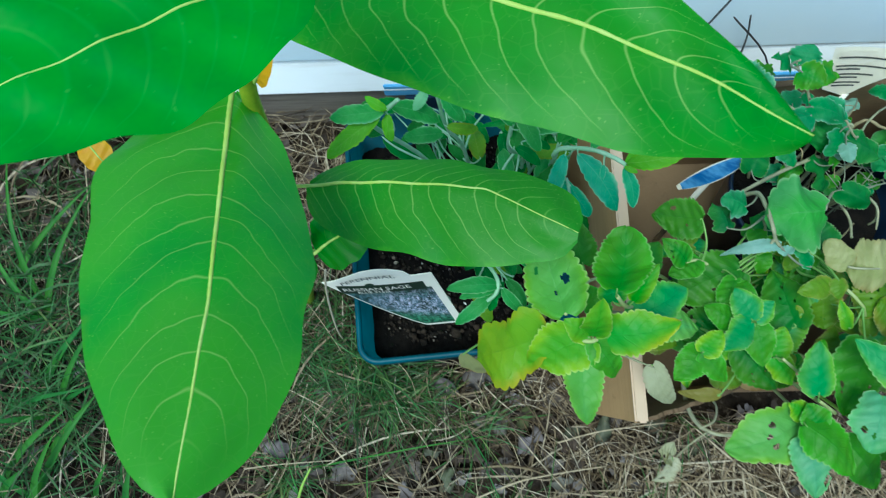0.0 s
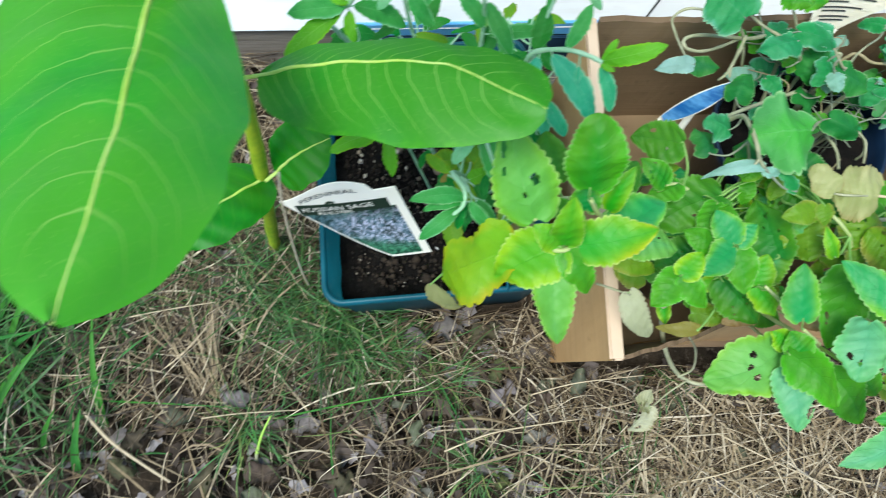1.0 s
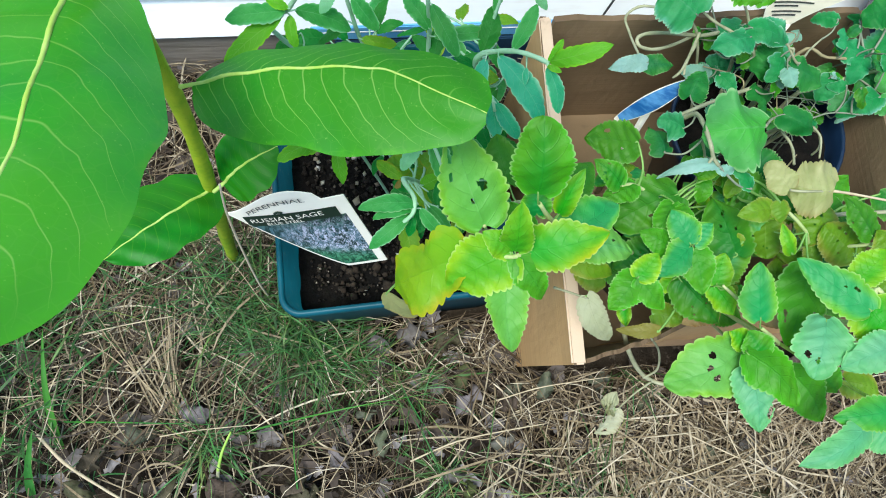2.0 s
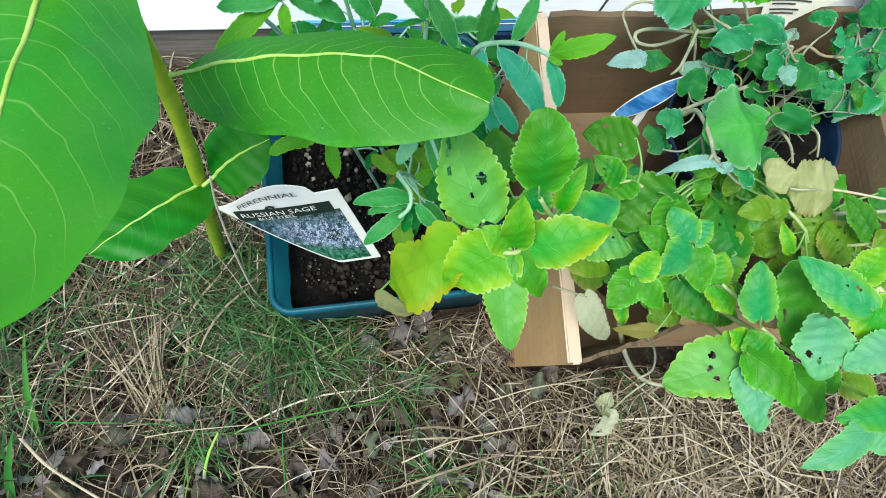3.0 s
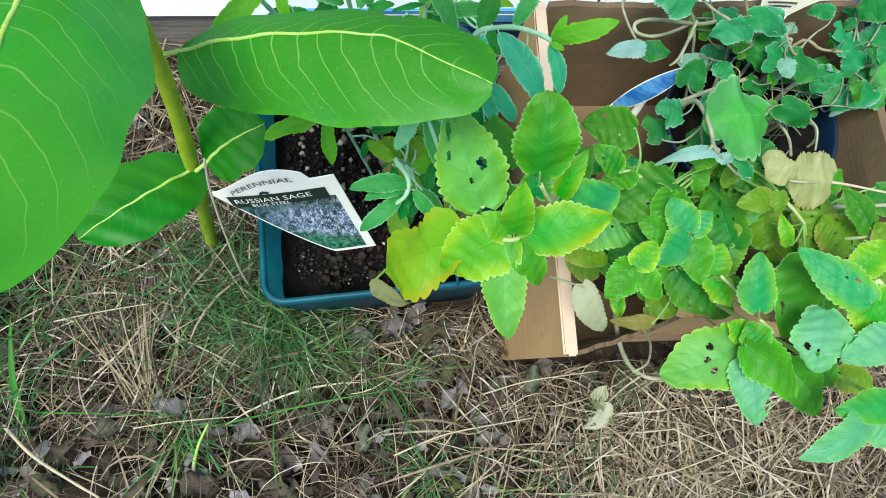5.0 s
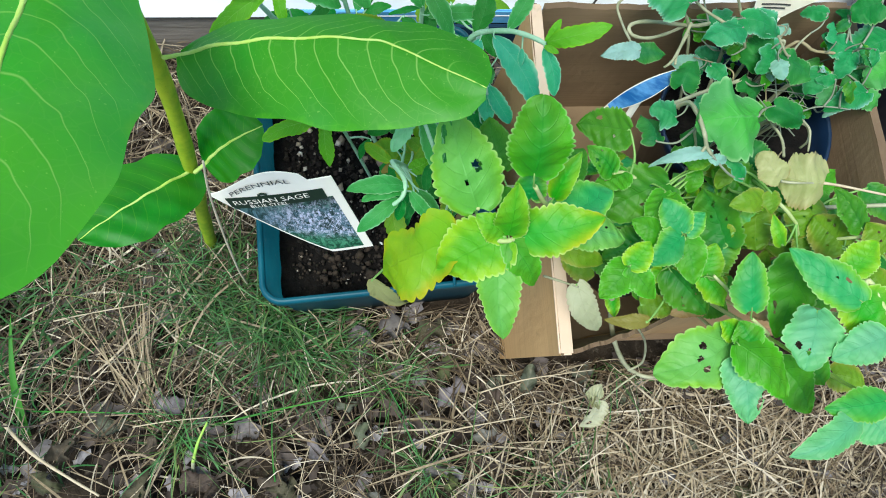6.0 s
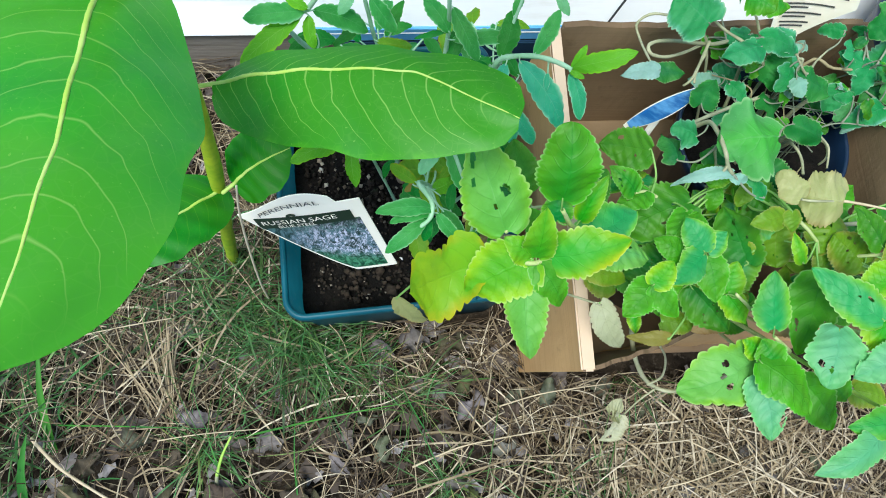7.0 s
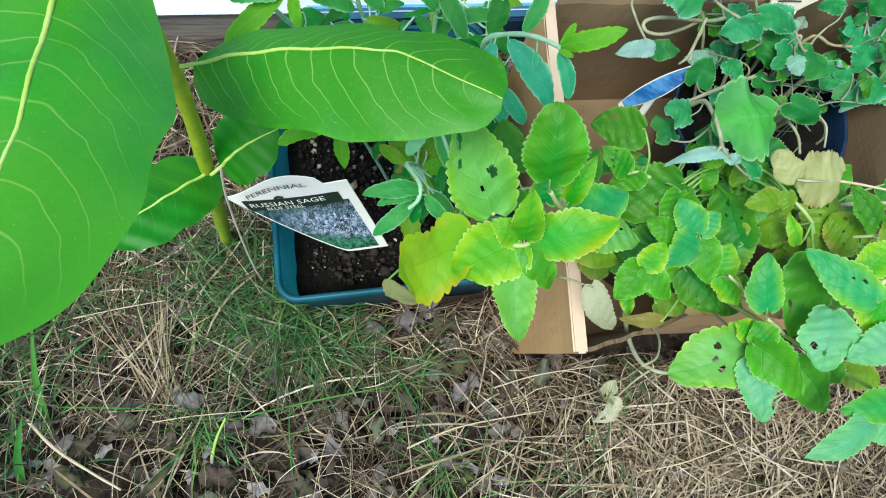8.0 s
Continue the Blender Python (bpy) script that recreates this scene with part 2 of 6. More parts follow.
BROWN_STEM = stalk_mat("brown_stem", (0.22, 0.19, 0.10), (0.32, 0.27, 0.15))
DRY_STEM = stalk_mat("dry_stem", (0.42, 0.34, 0.22), (0.54, 0.45, 0.30))
BLEACHED = stalk_mat("bleached_stalk", (0.60, 0.50, 0.34), (0.72, 0.62, 0.45))
TWIG = stalk_mat("dark_twig", (0.03, 0.035, 0.04), (0.06, 0.06, 0.06))

m = Mat("ground_soil", 0.95, 0.15)
c = m.mix(m.smooth(m.noise(18, 6), 0.35, 0.65), (0.010, 0.0075, 0.005), (0.040, 0.030, 0.020))
c = m.mix(m.smooth(m.noise(160, 4), 0.55, 0.7), c, (0.10, 0.08, 0.058))
m.bump(m.noise(140, 6), 0.8, 0.006)
SOIL = m.color(c)


def straw_mat(name, rough, share, *stops):
    m = Mat(name, rough, 0.3)
    r = m.node("ShaderNodeNewGeometry").outputs["Random Per Island"]
    c = m.ramp(r, *stops)
    c = m.mix(m.math('MULTIPLY', m.smooth(m.noise(170, 5), 0.36, 0.68), 0.5), c, (0.07, 0.052, 0.036))
    m.color(c)
    n = m.bump(m.noise(900, 2), 0.2, 0.0005)
    m.thin(c, n, share)
    return m.m


STRAW = straw_mat("dry_straw", 0.6, 0.12, (0.0, (0.022, 0.015, 0.009)), (0.38, (0.09, 0.062, 0.034)), (0.60, (0.21, 0.153, 0.082)), (0.82, (0.44, 0.36, 0.228)), (1.0, (0.70, 0.62, 0.46)))
BOLD_STRAW = straw_mat("bold_straw", 0.55, 0.12, (0.0, (0.20, 0.145, 0.075)), (0.4, (0.38, 0.30, 0.18)), (0.8, (0.50, 0.42, 0.28)), (1.0, (0.62, 0.54, 0.40)))
GRASS = straw_mat("green_grass", 0.5, 0.25, (0.0, (0.045, 0.10, 0.020)), (0.45, (0.065, 0.17, 0.032)), (0.8, (0.075, 0.25, 0.075)), (1.0, (0.27, 0.34, 0.09)))
DEEP_GRASS = straw_mat("deep_green_grass", 0.5, 0.25, (0.0, (0.020, 0.070, 0.016)), (0.5, (0.035, 0.13, 0.024)), (0.85, (0.055, 0.21, 0.050)), (1.0, (0.16, 0.28, 0.07)))
LITTER = straw_mat("leaf_litter", 0.85, 0.08, (0.0, (0.016, 0.012, 0.010)), (0.5, (0.085, 0.066, 0.054)), (0.78, (0.18, 0.155, 0.145)), (1.0, (0.33, 0.31, 0.315)))

m = Mat("white_paint", 0.45, 0.4)
c = m.mix(m.smooth(m.noise(5, 5), 0.4, 0.75), (0.84, 0.88, 0.90), (0.76, 0.80, 0.83))
c = m.mix(m.math('MULTIPLY', m.smooth(m.noise(1, 5, coord=m.stretch(9, 9, 70)), 0.5, 0.75), 0.35), c, (0.50, 0.47, 0.42))
m.bump(m.noise(60, 4), 0.15, 0.001)
WHITE = m.color(c)

m = Mat("pale_blue_paint", 0.5, 0.4)
c = m.mix(m.smooth(m.noise(4, 5), 0.35, 0.75), (0.74, 0.88, 0.96), (0.66, 0.83, 0.94))
c = m.mix(m.math('MULTIPLY', m.smooth(m.noise(1, 5, coord=m.stretch(7, 7, 50)), 0.55, 0.8), 0.25), c, (0.50, 0.52, 0.50))
m.bump(m.noise(50, 4), 0.15, 0.001)
PALEBLUE = m.color(c)

# Blue colour for skylight on the shaded lower face of the trim.
m = Mat("blue_sky_tint", 0.45, 0.4)
m.bump(m.noise(60, 4), 0.15, 0.001)
BLUE = m.color(m.mix(m.smooth(m.noise(7, 5), 0.35, 0.7), (0.09, 0.36, 0.72), (0.24, 0.56, 0.84)))

# Dark colour that stands for the shadowed gap between pots and wall.
m = Mat("navy_gap_shade", 0.5, 0.35)
m.bump(m.noise(60, 4), 0.15, 0.001)
NAVY = m.color(m.mix(m.smooth(m.noise(9, 5), 0.35, 0.7), (0.004, 0.022, 0.055), (0.012, 0.045, 0.09)))

m = Mat("weathered_sill_board", 0.9, 0.2)
c = m.mix(m.smooth(m.noise(12, 5, coord=m.stretch(1, 1, 14)), 0.35, 0.7), (0.16, 0.135, 0.105), (0.27, 0.23, 0.185))
m.bump(m.noise(30, 5, coord=m.stretch(1, 1, 14)), 0.5, 0.002)
SILL = m.color(c)

m = Mat("teal_plastic", 0.45, 0.3)
c = m.mix(m.smooth(m.noise(20, 4), 0.3, 0.75), (0.002, 0.062, 0.090), (0.006, 0.095, 0.130))
c = m.mix(m.math('MULTIPLY', m.smooth(m.noise(130, 5), 0.58, 0.75), 0.35), c, (0.10, 0.13, 0.12))
m.bump(m.noise(200, 3), 0.1, 0.0006)
TEAL = m.color(c)

m = Mat("black_plastic", 0.4, 0.5)
c = m.mix(m.smooth(m.noise(25, 4), 0.4, 0.75), (0.005, 0.018, 0.050), (0.014, 0.034, 0.080))
m.bump(m.noise(200, 3), 0.1, 0.0006)
BLACK = m.color(c)

m = Mat("potting_mix", 0.95, 0.2)
c = m.mix(m.smooth(m.noise(90, 6), 0.4, 0.68), (0.0028, 0.0025, 0.0022), (0.009, 0.007, 0.0055))
m.bump(m.noise(170, 6), 0.9, 0.004)
MIX = m.color(c)
PERLITE = straw_mat("perlite", 0.9, 0.05, (0.0, (0.24, 0.21, 0.17)), (0.6, (0.42, 0.37, 0.30)), (1.0, (0.84, 0.83, 0.80)))
CHIP = straw_mat("beige_chips", 0.9, 0.02, (0.0, (0.16, 0.12, 0.085)), (0.6, (0.34, 0.28, 0.20)), (1.0, (0.60, 0.53, 0.42)))
CLOD = straw_mat("soil_clod", 0.95, 0.01, (0.0, (0.008, 0.006, 0.004)), (0.6, (0.022, 0.015, 0.010)), (1.0, (0.042, 0.029, 0.020)))
CRUMB = straw_mat("bark_crumbs", 0.95, 0.02, (0.0, (0.003, 0.0027, 0.0024)), (0.6, (0.007, 0.0055, 0.004)), (1.0, (0.028, 0.021, 0.016)))


def card_mat(name, c1, c2):
    m = Mat(name, 0.8, 0.25)
    c = m.mix(m.smooth(m.noise(9, 5), 0.3, 0.7), c1, c2)
    ribs = m.noise(8, 2, coord=m.stretch(1.5, 1.5, 60))
    c = m.mix(m.math('MULTIPLY', m.smooth(ribs, 0.45, 0.7), 0.25), c, tuple(v * 0.75 for v in c1))
    c = m.mix(m.math('MULTIPLY', m.smooth(m.noise(70, 5), 0.6, 0.78), 0.45), c, tuple(v * 0.45 for v in c1))
    m.bump(m.math('ADD', m.noise(300, 3), ribs), 0.25, 0.0008)
    return m.color(c)


# Light and shade put in the board colour: outer faces lifted, inner faces darkened.
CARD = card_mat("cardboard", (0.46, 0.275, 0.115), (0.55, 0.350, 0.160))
CARD_SHADE = card_mat("cardboard_shade", (0.215, 0.145, 0.080), (0.285, 0.198, 0.113))
CARD_RAW = card_mat("cardboard_cut_edge", (0.11, 0.070, 0.040), (0.17, 0.115, 0.066))
CARD_EDGE = card_mat("cardboard_fold", (0.58, 0.42, 0.29), (0.66, 0.51, 0.37))

m = Mat("tag_card", 0.5, 0.3)
m.bump(m.noise(40, 3), 0.05, 0.0006)
c = m.mix(m.smooth(m.noise(30, 4), 0.4, 0.8), (0.97, 0.93, 0.80), (0.95, 0.90, 0.76))
PAPER = m.color(c)
m = Mat("tag_band", 0.55, 0.2)
BAND = m.color(m.mix(m.noise(60, 3), (0.010, 0.022, 0.014), (0.022, 0.045, 0.026)))
m = Mat("tag_ink", 0.5)
INK = m.color(m.mix(m.noise(300, 2), (0.03, 0.03, 0.03), (0.07, 0.07, 0.06)))
m = Mat("tag_photo", 0.5, 0.18)
at = m.node("ShaderNodeSeparateXYZ", m.obj())
f = m.noise(190, 6, 0.75, coord=m.stretch(1, 1, 0.5), distort=1.2)
c = m.mix(m.smooth(f, 0.42, 0.58), (0.006, 0.035, 0.030), (0.11, 0.20, 0.25))
fl = m.math('MULTIPLY', m.smooth(m.noise(520, 6, 0.8, coord=m.stretch(1, 1, 0.4), distort=0.6), 0.48, 0.58), m.smooth(m.math('ADD', at.outputs[0], m.math('MULTIPLY', f, 0.05)), 0.125, 0.155))
c = m.mix(fl, c, (0.66, 0.68, 0.82))
hi = m.math('ADD', at.outputs[2], m.math('MULTIPLY', f, 0.03))
low = m.mix(m.smooth(f, 0.42, 0.62), (0.006, 0.06, 0.03), (0.10, 0.34, 0.18))
top = m.mix(m.smooth(f, 0.42, 0.62), (0.004, 0.012, 0.010), (0.06, 0.16, 0.08))
c = m.mix(m.smooth(hi, 0.203, 0.219), low, c)
c = m.mix(m.smooth(m.math('ADD', hi, m.math('MULTIPLY', at.outputs[0], -0.25)), 0.202, 0.224), c, top)
PHOTO = m.color(c)
m = Mat("tag_blue", 0.35, 0.5)
TAGBLUE = m.color(m.mix(m.smooth(m.noise(60, 4, coord=m.stretch(1, 1, 4)), 0.35, 0.65), (0.015, 0.16, 0.48), (0.16, 0.45, 0.78)))

# ---- builders ----


def link(name, bm, mat, parent=None, label="", smooth=True):
    me = bpy.data.meshes.new(name)
    bm.to_mesh(me)
    bm.free()
    if smooth:
        me.polygons.foreach_set("use_smooth", [True] * len(me.polygons))
    for one in (mat if isinstance(mat, (list, tuple)) else [mat]):
        me.materials.append(one)
    ob = new(name, me)
    if parent:
        ob.parent = parent
        ob.matrix_parent_inverse = parent.matrix_world.inverted()
    if label:
        ob["label"] = label
    return ob


def part(name, bm, mat, parent, label="", smooth=True):
    return link(name, bm, mat, parent, label, smooth)


def root(name, at, label, category, group=""):
    ob = new(name)
    ob.empty_display_size = 0.05
    ob.location = at
    ob.matrix_world = Matrix.Translation(at)
    return tagged(ob, label, category, group)


def tube(bm, pts, radius, sides=7, taper=0.7, caps=True):
    """A round stalk along a smooth line through pts."""
    pts = [Vector(p) for p in pts]
    line = []
    for i in range(len(pts) - 1):
        p0, p1, p2, p3 = pts[max(i - 1, 0)], pts[i], pts[i + 1], pts[min(i + 2, len(pts) - 1)]
        for k in range(5):
            t = k / 5
            line.append(0.5 * ((2 * p1) + (p2 - p0) * t + (2 * p0 - 5 * p1 + 4 * p2 - p3) * t * t + (3 * p1 - p0 - 3 * p2 + p3) * t ** 3))
    line.append(pts[-1])
    rings = []
    side = Vector((0.3, 0.9, 0.2))
    for i, p in enumerate(line):
        d = (line[min(i + 1, len(line) - 1)] - line[max(i - 1, 0)]).normalized()
        side = (side - side.dot(d) * d).normalized()
        up = d.cross(side)
        r = radius * (1 - (1 - taper) * i / (len(line) - 1)) * (1 + 0.08 * math.sin(i * 1.7))
        rings.append([bm.verts.new(p + r * (math.cos(a) * side + math.sin(a) * up)) for a in (2 * math.pi * j / sides for j in range(sides))])
    for a, b in zip(rings, rings[1:]):
        for j in range(sides):
            bm.faces.new((a[j], a[(j + 1) % sides], b[(j + 1) % sides], b[j]))
    if caps:
        bm.faces.new(rings[0][::-1])
        bm.faces.new(rings[-1])
    return line


# outline: power at the base, power at the tip, teeth a side, depth of teeth
OBLONG = (0.42, 0.50, 0, 0.0)
OVATE = (0.33, 0.74, 12, 0.085)
ROUND = (0.26, 0.50, 13, 0.075)
LANCE = (0.60, 0.62, 8, 0.09)
CREEP = (0.34, 0.70, 6, 0.15)
LOBED = (0.34, 0.52, 9, 0.09)
BLADE = (0.10, 0.75, 0, 0.0)


def crenel(x):
    """One rounded tooth a unit, leaning towards the tip, with a sharp notch."""
    f = x % 1.0
    return 1.0 - ((f - 0.62) / 0.38) ** 2 if f > 0.62 else 1.0 - ((0.62 - f) / 0.62) ** 2


def blade(bm, base, tip, width, hint, shape, nu, nv, cup=0.1, arch=0.1, wave=0.04, seed=0, teeth=1, holes=(), fold=0.0, curl=0.0, kink=(0.5, 0.0)):
    """A leaf blade with u along and v across it in its UV map. Returns its midrib."""
    rng = random.Random(seed)
    pa, pb, count, depth = shape[:4]
    pc, pd, lop = shape[4:] if len(shape) > 4 else (pa, pb, 1.0)
    base, tip = Vector(base), Vector(tip)
    long = (tip - base).length
    e1 = (tip - base).normalized()
    n = Vector(hint)
    n = (n - n.dot(e1) * e1).normalized()
    e2 = n.cross(e1)
    peak = (pa / (pa + pb)) ** pa * (pb / (pa + pb)) ** pb
    peak2 = (pc / (pc + pd)) ** pc * (pd / (pc + pd)) ** pd
    rough = 0.09 if count else 0.05
    lobes = 0.16 if shape is LOBED else 0.03
    ph, ph2, skew = rng.uniform(0, 6), rng.uniform(0, 6), rng.uniform(-0.05, 0.05)
    if kink[1]:
        skew = 0.0
    uvl = bm.loops.layers.uv.verify()
    grid, uvs, mid = [], {}, []
    for i in range(nu + 1):
        u = i / nu
        uu = min(max(u, 0.004), 0.998)
        w = uu ** pa * (1 - uu) ** pb / peak * width / 2
        w2 = uu ** pc * (1 - uu) ** pd / peak2 * width / 2 * lop
        at, by = kink
        shift = by * long * (u / at if u < at else (1 - u) / (1 - at))
        row = []
        for j in range(nv + 1):
            v = -1 + 2 * j / nv
            ww = w2 if v > 0 else w
            if count and teeth:
                ww *= 1 + depth * abs(v) ** 5 * (crenel(u * count + (0.5 if v > 0 else 0)) - 0.6) * (0.45 + 1.1 * abs(math.sin(int(u * count) * 2.4 + ph)))
            ww *= 1 + (lobes * math.sin(u * 9 + ph + (1.7 if v > 0 else 0)) if count else (0.045 * math.sin(u * 17 + ph + (2.6 if v > 0 else 0)) + 0.025 * math.sin(u * 29 + ph2 + (1.1 if v > 0 else 0))) * (0.1 + 1.1 * u) * abs(v)) + rough * noise.noise((u * 4.5, 3.0 if v > 0 else -3.0, seed * 1.7))
            z = arch * long * (4 * u * (1 - u)) - curl * long * u ** 3
            z += (cup * v * v - fold * abs(v)) * w + wave * width * v * v * math.sin(u * 11 + ph2 + (2.1 if v > 0 else 0))
            z += 0.012 * width * math.sin(u * 31 + v * 5 + ph) + rough * 0.55 * width * noise.noise((u * 3.2, v * 1.9, seed * 2.3)) * (0.25 + abs(v))
            side = skew * long * math.sin(math.pi * u) + shift * (1 - abs(v))
            back = 0.10 * width * abs(v) ** 1.5 * max(0.0, 1 - u / 0.3) ** 2 if count and shape is not LANCE else 0.0
            p = base + e1 * (u * long - back) + e2 * (v * ww + side) + n * z
            vert = bm.verts.new(p)
            uvs[vert] = (u, (v + 1) / 2)
            row.append(vert)
            if j == nv // 2:
                mid.append((p, n))
        grid.append(row)
    for i in range(nu):
        for j in range(nv):
            uc, vc = (i + 0.5) / nu, -1 + 2 * (j + 0.5) / nv
            if any(((uc - hu) / hr) ** 2 + ((vc - hv) / (hr * 1.9)) ** 2 < 1 + 0.9 * noise.noise((uc * 22, vc * 11, seed)) for hu, hv, hr in holes):
                continue
            f = bm.faces.new((grid[i][j], grid[i][j + 1], grid[i + 1][j + 1], grid[i + 1][j]))
            for loop in f.loops:
                loop[uvl].uv = uvs[loop.vert]
    loose = [v for v in bm.verts if not v.link_faces]
    for v in loose:
        bm.verts.remove(v)
    return mid


NODES = {}


def stem(plant, mat, radius, *pts):
    bm = bmesh.new()
    line = tube(bm, pts, radius * 0.72)
    NODES.setdefault(plant.name, []).extend(line)
    return part("stem", bm, mat, plant)


def leaf(plant, shape, mat, base, tip, width, seed=0, holes=(), teeth=1, hint=None, cup=None, arch=None, fold=0.19):
    """One leaf with its stalk, joined to the nearest stem of its plant."""
    rng = random.Random(seed * 7 + 1)
    bm = bmesh.new()
    hint = hint or (0.25 * rng.uniform(-1, 1) - 0.15, -0.25 + 0.3 * rng.uniform(-1, 1), 1.0)
    fine = bool(holes)
    wave = 0.09 if shape is LANCE else 0.055
    nu = shape[2] * (10 if fine else 6) if shape[2] else 24
    cup = rng.uniform(0.0, 0.25) if cup is None else cup
    arch = rng.uniform(0.03, 0.14) if arch is None else arch
    curl = rng.uniform(0.02, 0.16)
    fold = fold * rng.uniform(0.6, 2.6)
    if shape is LANCE:
        long = (Vector(tip) - Vector(base)).length
        width, curl, fold = min(width, long * rng.uniform(0.33, 0.46)), rng.uniform(0.05, 0.20), rng.uniform(0.15, 0.45)
    if plant is creeper:
        if shape is not LANCE and (Vector(tip) - Vector(base)).length < 0.021:
            shape, nu = CREEP, 42
        fold, curl, wave = rng.uniform(0.15, 0.7), rng.uniform(0.0, 0.35), 0.12
        if seed not in (81, 82, 107, 108):
            hint = (rng.uniform(-0.8, 0.8), -0.35 + rng.uniform(-0.7, 0.7), 1.0)
    blade(bm, base, tip, width, hint, shape, nu, 44 if fine else 8, cup, arch, wave, seed, teeth, holes, fold, curl)
    ob = part("leaf", bm, mat, plant)
    near = min(NODES[plant.name], key=lambda p: (p - Vector(base)).length)
    gap = (near - Vector(base)).length
    if gap > 0.001:
        bm = bmesh.new()
        e = (Vector(tip) - Vector(base)).normalized()
        midway = (near + Vector(base)) / 2 - e * gap * 0.15 + Vector((0, 0, -0.12 * gap))
        tube(bm, [near, midway, Vector(base), Vector(base) + e * 0.06 * (Vector(tip) - Vector(base)).length], min(0.0010, 0.0005 + gap * 0.015), 6, 0.5)
        part("leaf_stalk", bm, SAGE_STEM if plant is sage else GREY_STEM if plant is creeper else LEAF_STALK, ob)
    return ob


def box_bm(bm, x0, x1, y0, y1, z0, z1, bevel=0.0):
    r = bmesh.ops.create_cube(bm, size=1.0, matrix=Matrix.Translation(((x0 + x1) / 2, (y0 + y1) / 2, (z0 + z1) / 2)) @ Matrix.Diagonal((x1 - x0, y1 - y0, z1 - z0, 1)))
    if bevel:
        edges = list({e for v in r["verts"] for e in v.link_edges})
        bmesh.ops.bevel(bm, geom=edges, offset=bevel, segments=2, affect='EDGES')


def ribbons(name, mat, count, where, length, width, rise, sag, seed, label, category, cells=5, lean=1.0, curve=0.4):
    """Many thin curved blades as one mesh."""
    rng = np.random.default_rng(seed)
    xy = where(rng, count)
    count = len(xy)
    ang = rng.uniform(0, 2 * np.pi, count)
    bend = rng.normal(0, curve, count)
    ln = length * np.minimum(np.exp(rng.normal(0, 0.45, count)), 2.0)
    wd = width * np.exp(rng.normal(0, 0.3, count))
    r0 = rng.uniform(0.0, 1.0, count) ** 1.5 * rise
    up = np.abs(rng.normal(0, sag, count)) * lean
    roll = rng.uniform(-0.9, 0.9, count)
    k = cells
    verts = np.zeros((count, k + 1, 2, 3))
    pos = np.stack([xy[:, 0], xy[:, 1], r0], 1)
    for i in range(k + 1):
        t = i / k
        a = ang + bend * t
        d = np.stack([np.cos(a), np.sin(a), up * (1 - 2.0 * t)], 1)
        s = np.stack([-np.sin(a) * np.cos(roll), np.cos(a) * np.cos(roll), np.sin(roll)], 1)
        w = (wd * (1 - 0.85 * abs(2 * t - 1) ** 3) / 2)[:, None]
        verts[:, i, 0] = pos - s * w
        verts[:, i, 1] = pos + s * w
        pos = pos + d * (ln / k)[:, None]
        pos[:, 2] = np.maximum(pos[:, 2], 0.001 + r0 * 0.3)
    mid = verts.mean(axis=2)
    clear = np.ones(count, bool)
    for i in range(k + 1):
        clear &= ~inside_things(mid[:, i, 0], mid[:, i, 1])
    verts = verts[clear]
    count = len(verts)
    idx = np.arange(count)[:, None] * (2 * (k + 1))
    one = np.array([[2 * i, 2 * i + 1, 2 * i + 3, 2 * i + 2] for i in range(k)])
    faces = (idx[:, :, None] + one[None]).reshape(-1, 4)
    me = bpy.data.meshes.new(name)
    me.from_pydata(verts.reshape(-1, 3).tolist(), [], faces.tolist())
    me.polygons.foreach_set("use_smooth", [True] * len(me.polygons))
    me.materials.append(mat)
    return tagged(new(name, me), label, category, kind="stuff")


# ---- ground and house wall ----
axis = np.sinh(np.linspace(-7.2, 7.2, 141))
axis = axis / axis[-1] * 300.0
verts = []
for gy in axis:
    for gx in axis:
        far = math.hypot(gx, gy)
        verts.append((gx + 0.2, gy + 0.25, -0.012 + (0.008 * noise.noise((gx * 14, gy * 14, 0)) if far < 4 else 0.0)))
faces = [(r * 141 + c, r * 141 + c + 1, (r + 1) * 141 + c + 1, (r + 1) * 141 + c) for r in range(140) for c in range(140)]
me = bpy.data.meshes.new("ground")
me.from_pydata(verts, [], faces)
me.materials.append(SOIL)
tagged(new("ground", me), "bare brown soil under the dry lawn", "ground", kind="structure")

WALL = 0.571
house = root("wall_north", (0.2, WALL, 0), "pale blue house wall with lapped boards and white trim", "wall")
house["kind"] = "structure"
bm = bmesh.new()
box_bm(bm, -4, 5, WALL + 0.02, WALL + 0.20, -0.05, 2.7)
part("wall_core", bm, SILL, house, smooth=False)
bm = bmesh.new()
box_bm(bm, -4, 5, WALL - 0.008, WALL + 0.019, -0.03, 0.0605, 0.002)
part("sill_board", bm, SILL, house, "weathered brown board at the foot of the wall", False)
bm = bmesh.new()
box_bm(bm, -4, 5, WALL - 0.015, WALL + 0.019, 0.062, 0.098, 0.003)
for v in bm.verts:
    if v.co.z > 0.08 and v.co.y < WALL:
        v.co.y += 0.014
part("base_trim", bm, WHITE, house, "white trim board with peeling edge", False)
# Added strip; the trim's blue skylight is its colour.
bm = bmesh.new()
box_bm(bm, 0.10, 4.0, WALL - 0.0145, WALL - 0.011, 0.053, 0.072, 0.001)
part("blue_strip", bm, BLUE, house, "added blue strip for skylight on the lower face of the white trim", False)
# Strip added before the sill to darken the shadowed gap behind the pots.
bm = bmesh.new()
